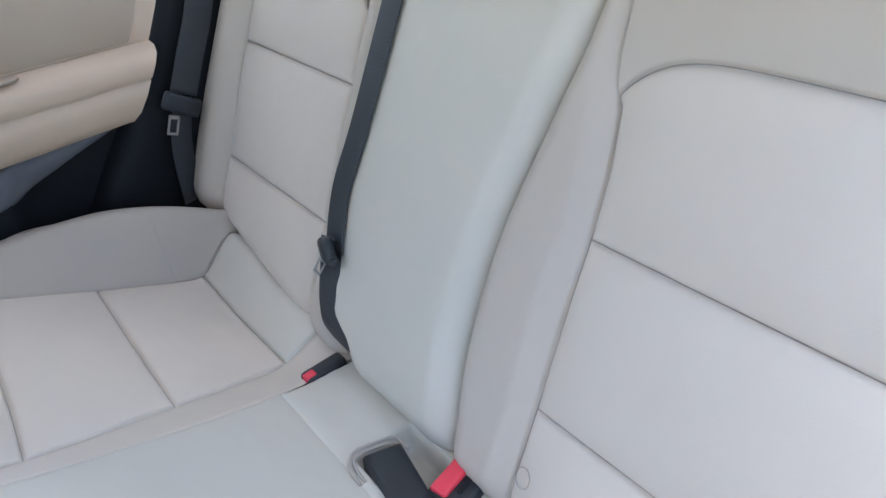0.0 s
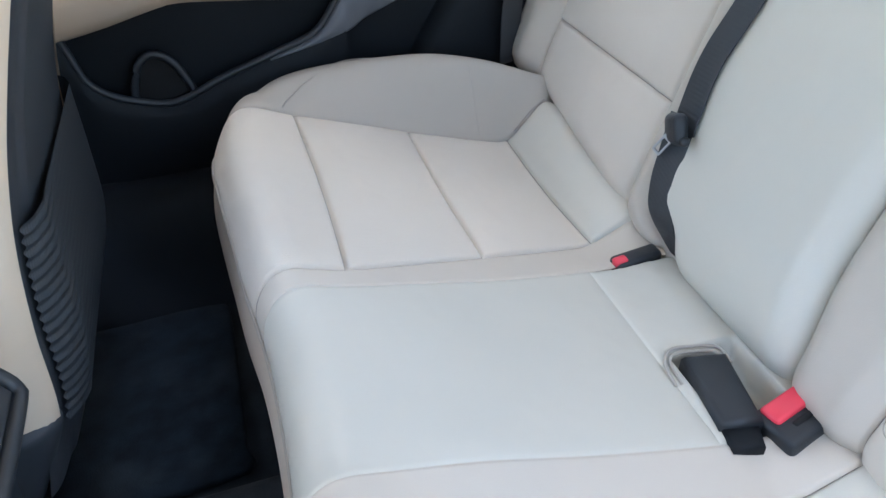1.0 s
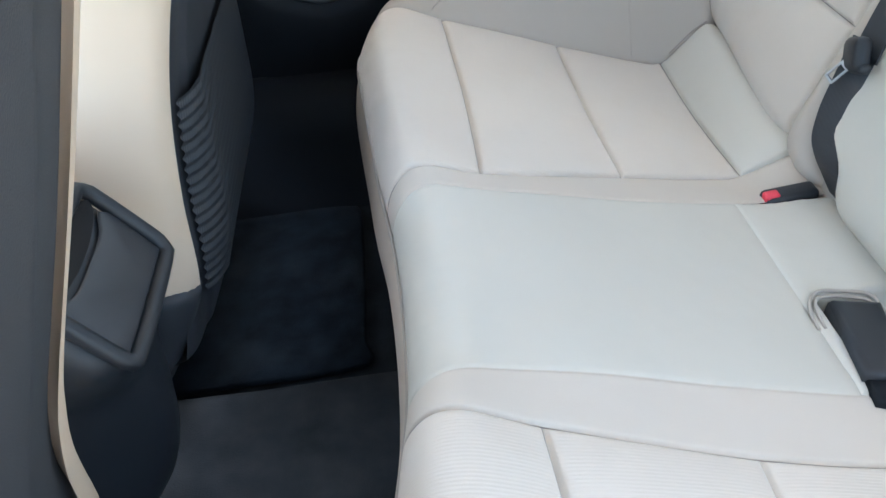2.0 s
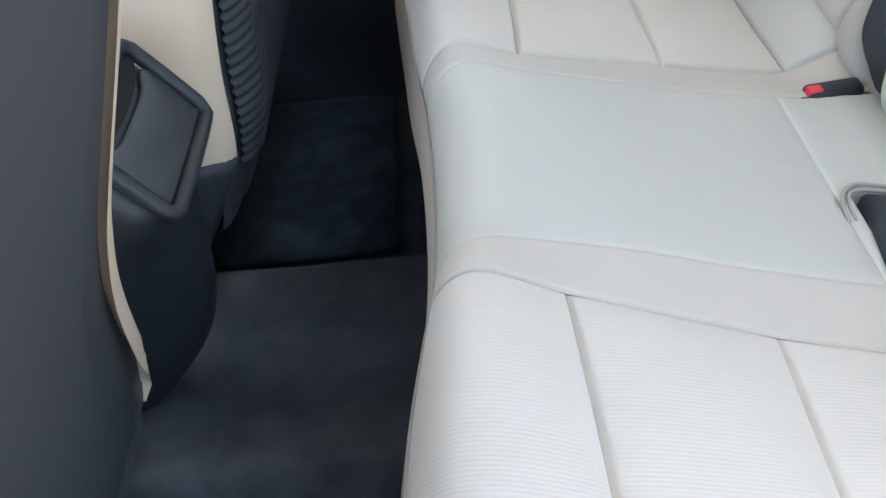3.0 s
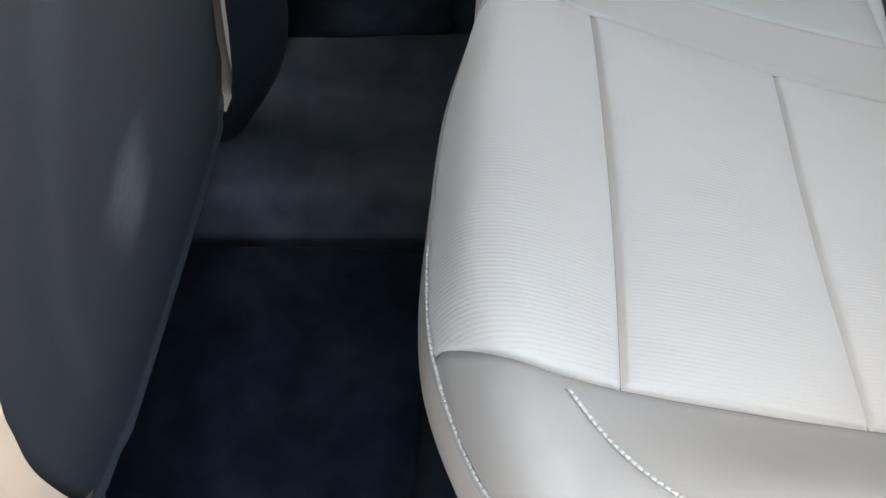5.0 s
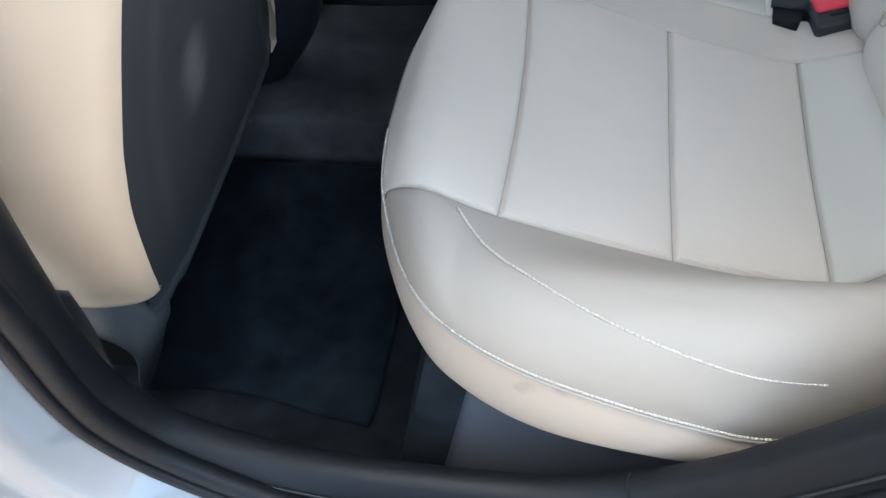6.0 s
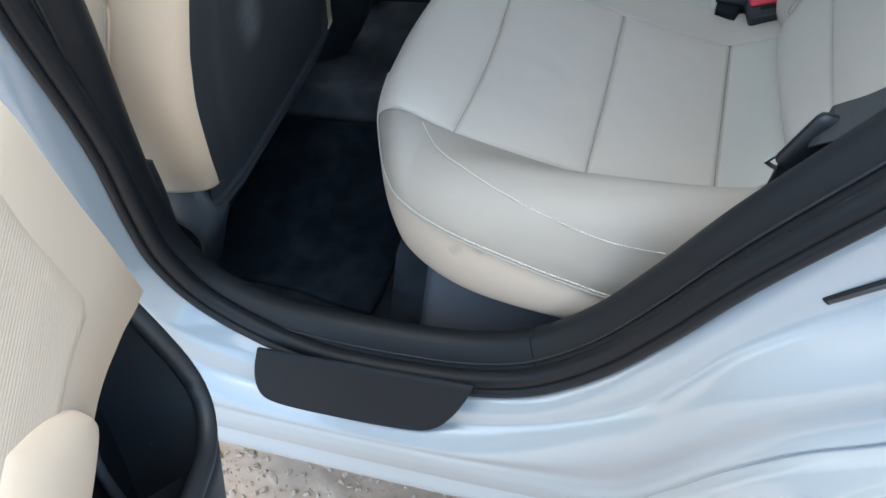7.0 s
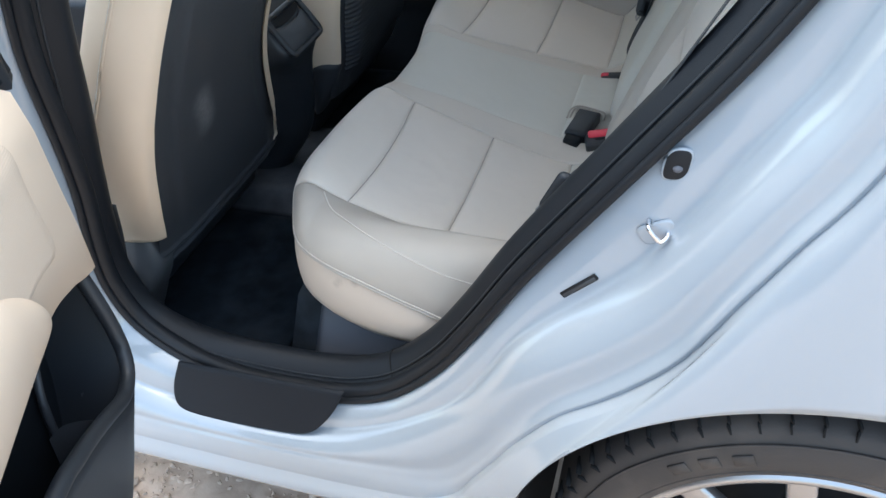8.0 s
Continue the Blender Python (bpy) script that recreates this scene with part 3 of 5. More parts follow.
def build_cabin_shell():
    """Floor pan, roof, far side, bulkheads: what closes the cabin."""
    ys = np.linspace(-0.66, 0.70, 180)
    xs = np.linspace(-1.6, 0.42, 70)
    X, Y = np.meshgrid(xs, ys, indexing="ij")
    Z = 0.280 + 0.056 * (smooth01((Y + 0.158) / 0.028) - smooth01((Y - 0.140) / 0.05))
    Z += 0.040 * smooth01((-0.575 - Y) / 0.08)
    Z += 0.004 * np.vectorize(lambda x, y: noise.noise((x * 9, y * 9, 0)))(X, Y)
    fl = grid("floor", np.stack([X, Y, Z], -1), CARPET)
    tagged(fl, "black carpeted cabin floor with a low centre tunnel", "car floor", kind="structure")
    # heel board under the bench
    hx = np.linspace(-0.655, 0.70, 60)
    prof = [(0.016, 0.225), (0.033, 0.28), (0.058, 0.38), (0.082, 0.47)]
    P = np.stack([np.stack([np.full(60, x), np.maximum(hx, -0.655 + 0.05 * (z - 0.235) / 0.235), np.full(60, z)], -1) for x, z in prof], 0)
    heel = grid("heel_board", P, CARPET)
    tagged(heel, "black carpeted riser beneath the rear bench", "riser", kind="structure")
    roof = []
    for x, zc in ((-0.85, 1.34), (-0.6, 1.375), (-0.2, 1.385), (0.35, 1.36), (0.78, 1.29)):
        y = np.linspace(-0.61, 0.61, 25)
        roof.append(np.stack([np.full(25, x), y, zc - 0.11 * (y / 0.61) ** 4], -1))
    grid("roof", np.stack(roof), PAINT, car)
    grid("headliner", np.stack(roof) - (0, 0, 0.03), HEADLINER, car, "pale cloth headliner")
    # far side: lower body, pillars
    for name, pts in (("far_body_side", [(-1.5, 0.2), (1.6, 0.2), (1.6, 0.98), (-1.5, 0.92)]),
                      ("far_rear_pillar", [(0.55, 0.96), (1.3, 0.98), (0.98, 1.30), (0.78, 1.32)]),
                      ("far_centre_pillar", [(-0.36, 0.9), (-0.22, 0.9), (-0.10, 1.36), (-0.22, 1.36)])):
        bm = bmesh.new()
        f = bm.faces.new([bm.verts.new((x, 0.80 - 0.20 * max(0, z - 0.95) / 0.4, z)) for x, z in pts])
        r = bmesh.ops.extrude_face_region(bm, geom=[f])
        bmesh.ops.translate(bm, verts=[v for v in r["geom"] if isinstance(v, bmesh.types.BMVert)], vec=(0, 0.03, 0))
        part(name, bm, PAINT, car, smooth=False)
    # unseen block added where the front door is, to keep light off the floor
    block("near_front_side", (0.95, 0.03, 0.70), pose(-0.88, -0.80, 0.54), PAINT, car, "plain white block in place of the unseen front door", 0.01)
    block("bulkhead", (0.04, 1.5, 0.75), pose(-1.55, 0, 0.6), BLACK, car, "", 0.01)
    block("parcel_shelf", (0.5, 1.2, 0.03), pose(1.0, 0, 1.0), GREY, car, "", 0.01)
    block("rear_bulkhead", (0.03, 1.36, 0.85), pose(0.83, 0, 0.6, 0, 24, 0), DARK, car, "", 0.005)
    block("trunk_lid", (0.9, 1.4, 0.04), pose(1.6, 0, 0.98), PAINT, car, "", 0.02)
    block("tail_panel", (0.04, 1.5, 0.75), pose(2.03, 0, 0.62), PAINT, car, "", 0.02)


build_cabin_shell()

# ---- rear bench cushion ----
OUT_HALF = [(0.060, 0.0), (0.057, 0.1), (0.048, 0.18), (0.041, 0.24), (0.036, 0.295), (0.033, 0.355), (0.032, 0.42), (0.040, 0.48), (0.072, 0.552), (0.119, 0.604), (0.205, 0.643), (0.33, 0.652), (0.43, 0.635), (0.54, 0.585)]
OUT_RIGHT = OUT_HALF[:3] + [(0.044, 0.24), (0.040, 0.295), (0.036, 0.355), (0.033, 0.42), (0.037, 0.48), (0.053, 0.552), (0.086, 0.607), (0.158, 0.652)] + OUT_HALF[11:]
z_seat = ease([-0.05, 0.02, 0.08, 0.155, 0.31, 0.42, 0.465, 0.495, 0.515, 0.527, 0.538, 0.555, 0.60], [0.632, 0.638, 0.640, 0.611, 0.556, 0.519, 0.512, 0.537, 0.557, 0.564, 0.556, 0.520, 0.45])
z_mid = ease([-0.05, 0.05, 0.10, 0.20, 0.31, 0.44, 0.50, 0.530, 0.545, 0.562, 0.60], [0.620, 0.624, 0.622, 0.600, 0.563, 0.528, 0.524, 0.522, 0.515, 0.49, 0.45])
z_bolster = ease([-0.05, 0.05, 0.12, 0.20, 0.30, 0.40, 0.60], [0.610, 0.616, 0.624, 0.631, 0.631, 0.622, 0.58])


def z_side(x, y):
    """Height of an outer place: its rear rim rises towards the bolster."""
    g = np.interp(np.abs(y), [0.20, 0.50], [0.30, 1.0])
    z = z_seat(x)
    return np.where((x > 0.465) & (z > 0.512), 0.512 + (z - 0.512) * g, z)


OUTLINE = np.vstack([spline([(x, -y) for x, y in OUT_HALF[::-1]] + OUT_RIGHT[1:], 500)])


def to_outline(x, y):
    """Distance to the nearest segment of the outline."""
    flat = np.stack([x.ravel(), y.ravel()], -1)
    best = np.full(len(flat), 9.0)
    A, D = OUTLINE[:-1], np.diff(OUTLINE, axis=0)
    L = (D ** 2).sum(1)
    for k in range(0, len(A), 50):
        d = flat[:, None] - A[None, k:k + 50]
        t = np.clip((d * D[None, k:k + 50]).sum(-1) / L[None, k:k + 50], 0, 1)
        best = np.minimum(best, np.sqrt(((d - t[:, :, None] * D[None, k:k + 50]) ** 2).sum(-1)).min(1))
    return best.reshape(x.shape)


edge_side = ease([-0.05, 0.05, 0.12, 0.21, 0.31, 0.40, 0.60], [0.565, 0.572, 0.583, 0.580, 0.547, 0.510, 0.46])


edge_front = ease([0.0, 0.10, 0.20, 0.30, 0.42, 0.50, 0.56], [0.558, 0.564, 0.590, 0.610, 0.604, 0.586, 0.575])


def edge_height(x, y, z):
    """Height of the piping at the outline, below a cushion top of height z."""
    k = smooth01((np.abs(y) - 0.47) / 0.09)
    return edge_front(np.abs(y)) * (1 - k) + edge_side(x) * k


def rounded(x, y, z, r=0.058):
    d = np.clip(to_outline(x, y) / r, 0, 1)
    return z - (z - edge_height(x, y, z)) * (1 - np.sqrt(np.maximum(1 - (1 - d) ** 2, 0)))


def puffed(P, h, w, edges=(1, 1, 1, 1), groove=0.0045, fade=False):
    """Raise a panel like padded upholstery, with a groove at those of its edges (u0, u1, v0, v1) that are seams."""
    gu, gv = np.gradient(P, axis=0), np.gradient(P, axis=1)
    n = np.cross(gu, gv)
    n /= np.linalg.norm(n, axis=2)[:, :, None] + 1e-12
    if n[P.shape[0] // 2, P.shape[1] // 2] @ np.array([-0.5, 0, 1]) < 0:
        n = -n
    lu = np.r_[0, np.cumsum(np.linalg.norm(np.diff(P[:, P.shape[1] // 2], axis=0), axis=1))]
    lv = np.r_[0, np.cumsum(np.linalg.norm(np.diff(P[P.shape[0] // 2], axis=0), axis=1))]
    f = np.ones(P.shape[:2])
    g = np.zeros(P.shape[:2])
    for on, d in zip(edges, (lu[:, None], (lu[-1] - lu)[:, None], lv[None], (lv[-1] - lv)[None])):
        if on:
            f = f * (1 - np.exp(-d / w))
            g = np.maximum(g, on * np.exp(-(d / 0.0022) ** 2) * np.ones_like(f))
    if fade:
        near = smooth01(to_outline(P[:, :, 0], P[:, :, 1]) / 0.035)
        f, g = f * near, g * (0.25 + 0.75 * near)
    return P + n * (h * f - groove * g)[:, :, None]


def dense(a, b, n, power=0.6):
    """Stations from a to b, closer together near both ends."""
    t = np.linspace(-1, 1, n)
    return a + (b - a) * (0.5 + 0.5 * np.sign(t) * np.abs(np.sin(t * np.pi / 2)) ** 1.0)


rear_seat = empty("rear_seat", "pale grey-beige rear bench seat with cloth panels and leather bolsters", "car seat", (0.3, 0, 0.23))
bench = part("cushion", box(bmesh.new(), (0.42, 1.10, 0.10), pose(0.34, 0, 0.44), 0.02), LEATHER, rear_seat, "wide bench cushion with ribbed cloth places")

SEAMS = {
    -1: dict(inner=ease([0.0, 0.07, 0.155, 0.31, 0.46, 0.60], [0.155, 0.158, 0.168, 0.180, 0.177, 0.170]), outer=ease([0.0, 0.03, 0.08, 0.155, 0.31, 0.46, 0.60], [0.45, 0.472, 0.493, 0.501, 0.498, 0.487, 0.48]), s1=0.151, s2=0.309, c=0.458),
    1: dict(inner=ease([0.0, 0.07, 0.155, 0.31, 0.46, 0.60], [0.138, 0.140, 0.147, 0.188, 0.223, 0.230]), outer=ease([0.0, 0.03, 0.08, 0.155, 0.31, 0.46, 0.60], [0.522, 0.526, 0.529, 0.530, 0.525, 0.521, 0.52]), s1=0.152, s2=0.312, c=0.465),
}
FRONT = {}
for side in (-1, 1):
    run = OUTLINE[(OUTLINE[:, 1] * side > -0.01) & (OUTLINE[:, 1] * side < 0.575)] * (1, side)
    run = run[np.argsort(run[:, 1])]
    FRONT[side] = lambda y, run=run: np.interp(y, run[:, 1], run[:, 0])
front_edge = FRONT[-1]


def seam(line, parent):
    """A thin thread line at the bottom of a seam, the groove's shade put into its colour."""
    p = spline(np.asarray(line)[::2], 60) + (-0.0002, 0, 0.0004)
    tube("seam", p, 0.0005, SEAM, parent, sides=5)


def seat_panel(side, x0, x1, name, mat, h, w, edges, nu=40, nv=64, to_front=False):
    S = SEAMS[side]
    v = dense(0, 1, nv)
    P = np.zeros((nu, nv, 3))
    for j, t in enumerate(v):
        if to_front:
            xa = 0.04
            for _ in range(6):
                xa = float(FRONT[side](float(S["inner"](xa) * (1 - t) + S["outer"](xa) * t))) + 0.0003
            x = x1 - (x1 - xa) * np.sin(np.linspace(0, 1, nu) * np.pi / 2)
            x = x[::-1]
        else:
            x = dense(x0, x1, nu)
        y = S["inner"](x) * (1 - t) + S["outer"](x) * t
        # the first cross seam bows a little to the rear in the middle
        P[:, j, 0] = x + 0.005 * np.sin(np.pi * t) * np.exp(-((x - S["s1"]) / 0.05) ** 2)
        P[:, j, 1] = side * y
    z = z_side(P[:, :, 0], P[:, :, 1]) - 0.008 * np.sin(np.pi * v)[None, :]
    P[:, :, 2] = rounded(P[:, :, 0], P[:, :, 1], z)
    Q = puffed(P, h, w, edges, fade=to_front)
    if edges[1]:
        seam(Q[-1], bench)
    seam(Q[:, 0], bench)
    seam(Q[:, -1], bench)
    return grid(name, Q, mat, bench, flip=side < 0)


BOLSTER = {}
for side in (-1, 1):
    S = SEAMS[side]
    seat_panel(side, 0, S["s1"], "seat_panel", FABRIC, 0.010, 0.02, (0, 1, 1, 1), 60, 64, True)
    seat_panel(side, S["s1"], S["s2"], "seat_panel", FABRIC, 0.009, 0.02, (1, 1, 1, 1))
    seat_panel(side, S["s2"], S["c"], "seat_panel", FABRIC, 0.009, 0.02, (1, 1, 1, 1))
    seat_panel(side, S["c"], 0.60, "rear_seat_panel", PALE, 0.010, 0.02, (1, 0, 1, 1))
    # side bolster from the outer seam over to the piping
    xr = 0.56
    x_end = 0.04
    for _ in range(6):
        x_end = float(FRONT[side](float(S["outer"](x_end)))) + 0.0003
    seam_x = xr - (xr - x_end) * np.linspace(0, 1, 110) ** 0.9
    inner = np.stack([seam_x, S["outer"](seam_x)], -1)
    side_line = OUTLINE[OUTLINE[:, 1] * side > 0.552] * (1, side)
    side_line = side_line[::-side]
    s = np.r_[0, np.cumsum(np.linalg.norm(np.diff(side_line, axis=0), axis=1))]
    u = np.linspace(0, s[-1], 110)
    outer = np.stack([np.interp(u, s, side_line[:, k]) for k in range(2)], -1)
    v = np.sin(np.linspace(0, 1, 56) * np.pi / 2) ** 1.0
    XY = inner[:, None] * (1 - v)[None, :, None] + outer[:, None] * v[None, :, None]
    # bulge the front end of the patch onto the outline
    end_y = inner[-1, 1] + (outer[-1, 1] - inner[-1, 1]) * v
    end = np.stack([FRONT[side](end_y) + 0.0003, end_y], -1)
    XY = XY + (end - XY[-1])[None] * (np.linspace(0, 1, 110) ** 5)[:, None, None]
    X, Y = XY[:, :, 0], XY[:, :, 1]
    base = z_seat(X)
    up = smooth01(v / 0.55)[None]
    Z = base * (1 - up) + np.maximum(z_bolster(X) + (0.007 if side > 0 else 0.0), base) * up
    Z = rounded(X, side * Y, Z)
    P = np.stack([X, side * Y, Z], -1)
    P = puffed(P, 0.006, 0.015, (0, 0, 1, 0), fade=True)
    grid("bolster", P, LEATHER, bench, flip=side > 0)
    BOLSTER[side] = P.reshape(-1, 3)
    # seam across the bolster, and the mitre where it meets the rear rim
    k = int(np.argmin(np.abs(P[:, 0, 0] - 0.42)))
    if side > 0:
        tube("cross_seam", spline(P[k, 2:44:4], 40) + (0, 0, 0.0001), 0.0005, LEATHER, bench, sides=5)
    mitre = P[(P[:, 0, 0] > S["c"]) & (P[:, 0, 0] < 0.53), 1]
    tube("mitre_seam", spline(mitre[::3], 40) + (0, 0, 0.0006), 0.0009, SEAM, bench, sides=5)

# centre place: two border strips and a wide middle panel
mid_l = ease([0.0, 0.08, 0.2, 0.44, 0.60], [-0.118, -0.118, -0.116, -0.118, -0.12])
mid_r = ease([0.0, 0.08, 0.2, 0.44, 0.60], [0.112, 0.112, 0.122, 0.150, 0.16])
in_l = lambda x: -SEAMS[-1]["inner"](x)
in_r = SEAMS[1]["inner"]


def centre_panel(fa, fb, x1, name, h, edges, x0=None, nv=40, nu=80):
    t = dense(0, 1, nv)
    P = np.zeros((nu, nv, 3))
    for j, q in enumerate(t):
        if x0 is None:
            xa = 0.05
            for _ in range(6):
                xa = float(front_edge(abs(float(fa(xa) * (1 - q) + fb(xa) * q)))) + 0.0003
            x = (x1 - (x1 - xa) * np.sin(np.linspace(0, 1, nu) * np.pi / 2))[::-1]
        else:
            x = dense(x0, x1, nu)
        P[:, j, 0] = x
        P[:, j, 1] = fa(x) * (1 - q) + fb(x) * q
    # the strips fall from the middle's level to that of the outer places
    ya, yb = in_l(P[:, :, 0]), in_r(P[:, :, 0])
    e = smooth01(np.minimum((P[:, :, 1] - ya), (yb - P[:, :, 1])) / 0.08)
    z = z_side(P[:, :, 0], P[:, :, 1]) * (1 - e) + z_mid(P[:, :, 0]) * e
    P[:, :, 2] = rounded(P[:, :, 0], P[:, :, 1], z)
    return P


P = centre_panel(in_l, mid_l, 0.62, "strip", 0, None)
grid("border_strip", puffed(P, 0.0, 0.006, (0, 0, 2.6, 1), 0.0012), STRIP, bench)
P = centre_panel(mid_r, in_r, 0.62, "strip", 0, None)
grid("border_strip", puffed(P, 0.0, 0.006, (0, 0, 1, 2.6), 0.0012), STRIP, bench)
P = centre_panel(mid_l, mid_r, 0.425, "centre", 0, None, nv=60)
grid("centre_panel", puffed(P, 0.0, 0.006, (0, 1, 1, 1), 0.0012), PALE, bench)
P = centre_panel(mid_l, mid_r, 0.62, "rear", 0, None, x0=0.425, nv=120, nu=90)
P = puffed(P, 0.004, 0.01, (1, 0, 1, 1), 0.001)
# wells in which the buckles lie
for cx, cy, hx, hy, deep in ((0.478, -0.068, 0.036, 0.062, 0.035), (0.500, 0.160, 0.060, 0.013, 0.03)):
    dx, dy = np.abs(P[:, :, 0] - cx) / hx, np.abs(P[:, :, 1] - cy) / hy
    P[:, :, 2] -= deep * smooth01((1.12 - np.maximum(dx, dy)) / 0.2)
grid("centre_rear_panel", P, PALE, bench)

# skirt below the piping, and the piping itself
o = OUTLINE[14:-14]
ztop = np.where(np.abs(o[:, 1]) < 0.16, z_mid(o[:, 0]), z_seat(o[:, 0]))
ztop = np.convolve(np.pad(ztop, 8, "edge"), np.ones(17) / 17, "valid")
edge_z = edge_height(o[:, 0], o[:, 1], ztop) - 0.001
tn = np.gradient(o, axis=0)
on = np.stack([-tn[:, 1], tn[:, 0]], -1)
on /= np.linalg.norm(on, axis=1)[:, None]
if on[len(on) // 2, 0] > 0:
    on = -on
rows = []
for q in np.linspace(0, 1, 16):
    low = 0.425 + 0.012 * np.clip((o[:, 0] - 0.1) / 0.3, 0, 1)
    off = (0.009 + 0.005 * (1 - smooth01((np.abs(o[:, 1]) - 0.42) / 0.15)))[:, None] * np.sin(np.pi * min(q * 1.2, 1)) - 0.035 * max(0, q - 0.55) ** 1.3 / 0.45 ** 1.3
    xy = o + on * (off - 0.001)
    rows.append(np.stack([xy[:, 0], xy[:, 1], edge_z * (1 - q) + low * q - 0.001], -1))
under = rows[-1].copy()
under[:, :2] = under[:, :2] * 0.75 + np.array([0.3, 0]) * 0.25
rows.append(under)
grid("skirt", np.stack(rows), SKIRT, bench, "beige leather skirt of the cushion")
tube("piping", np.column_stack([o + on * 0.0005, edge_z]), 0.0022, LEATHER, bench, "stitched piping round the cushion", sides=6)
for k in (-1, 1):
    line = np.column_stack([o + on * 0.0006, edge_z + 0.0058])[(o[:, 1] * k > 0.40)]
    stitches("stitching", line, 150, 0.0017, THREAD, bench, "pale double stitching")
    top = [(0.118, 0.512), (0.132, 0.531), (0.144, 0.546), (0.159, 0.561), (0.181, 0.577), (0.236, 0.609), (0.299, 0.629), (0.36, 0.634), (0.415, 0.626)]
    pts = []
    for x, y in top:
        near = np.argsort(((BOLSTER[k][:, :2] - (x, k * y)) ** 2).sum(1))[:3]
        pts.append((x, k * y, float(BOLSTER[k][near, 2].mean()) + 0.0016))
    stitches("top_stitching", pts, 84, 0.0018, THREAD if k < 0 else LEATHER, bench, "pale top stitching on the bolster" if k < 0 else "")
# ---- rear backrest ----
LEAN = radians(24)


def back_point(y, w, d=0.0):
    """A point of the backrest's plane: y across, w up its slope from the seat, d metres proud of it."""
    y, w, d = np.broadcast_arrays(np.asarray(y, float), np.asarray(w, float), np.asarray(d, float))
    return np.stack([0.505 + np.sin(LEAN) * w - np.cos(LEAN) * d, y, 0.50 + np.cos(LEAN) * w + np.sin(LEAN) * d], -1)


def w_of(z):
    return (z - 0.50) / math.cos(LEAN)


backrest = part("backrest", box(bmesh.new(), (0.05, 1.24, 0.6), Matrix.Translation((0.655, 0, 0.74)) @ pose(0, 0, 0, 0, 24, 0), 0.01), LEATHER, rear_seat, "split backrest with horizontal seams")


def curl(Y, W):
    """The foot of the backrest rolls back into the crease behind the cushion."""
    foot = np.interp(np.abs(Y), [0.20, 0.52], [0.026, 0.074])
    e = np.clip((W - foot) / 0.035, 0, 1)
    return -0.032 * (1 - np.sqrt(1 - (1 - e) ** 2))


def back_panel(name, y0, y1, w0, w1, depth, mat, h, pw, edges, nu=44, nv=44, label=""):
    """A padded panel between curves y0(w), y1(w) and heights w0(t), w1(t)."""
    t, q = dense(0, 1, nv), dense(0, 1, nu)
    lo = np.array([w0(a) if callable(w0) else w0 for a in t])
    hi = np.array([w1(a) if callable(w1) else w1 for a in t])
    W = lo[None] + (hi - lo)[None] * q[:, None]
    A = np.vectorize(y0)(W) if callable(y0) else np.full(W.shape, y0)
    B = np.vectorize(y1)(W) if callable(y1) else np.full(W.shape, y1)
    Y = A + (B - A) * t[None]
    P = back_point(Y, W, (depth(Y, W) if callable(depth) else depth) + curl(Y, W))
    Q = puffed(P, h, pw, edges, 0.0036)
    for on, line in zip(edges[:3], (Q[0], Q[-1], Q[:, 0])):
        if on and mat is WOVEN:
            seam(line, backrest)
    if edges[3] and mat is WOVEN:
        seam(Q[:, -1], backrest)
    return grid(name, Q, mat, backrest, label, flip=True)


TOPW = w_of(1.06)
# centre section, proud of its neighbours
c_left = ease([-0.1, w_of(0.551), w_of(0.644), w_of(0.76), w_of(0.881), w_of(0.98), 0.75], [-0.085, -0.078, -0.062, -0.064, -0.090, -0.112, -0.13])
c_right = ease([-0.1, w_of(0.553), w_of(0.595), w_of(0.676), w_of(0.772), w_of(0.866), w_of(0.94), 0.75], [0.11, 0.135, 0.190, 0.222, 0.230, 0.226, 0.200, 0.17])


def centre_depth(Y, W):
    e = np.minimum(Y - c_left(W), c_right(W) - Y)
    f = np.clip(e / 0.035, 0, 1)
    foot = np.clip((W - 0.012) / 0.10, 0, 1)
    return -0.015 + 0.042 * np.sqrt(1 - (1 - f) ** 2) - 0.036 * (1 - np.sqrt(1 - (1 - foot) ** 2))


back_panel("centre_back", c_left, c_right, -0.03, TOPW, centre_depth, PALE, 0.0, 0.01, (0, 0, 0, 0), 90, 80, "smooth centre backrest section")
cs = [(0.184, 0.935), (0.196, 0.828), (0.200, 0.706), (0.189, 0.632), (0.16, 0.58)]
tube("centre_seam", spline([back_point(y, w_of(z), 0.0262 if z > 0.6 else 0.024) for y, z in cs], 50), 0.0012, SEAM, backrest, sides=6)

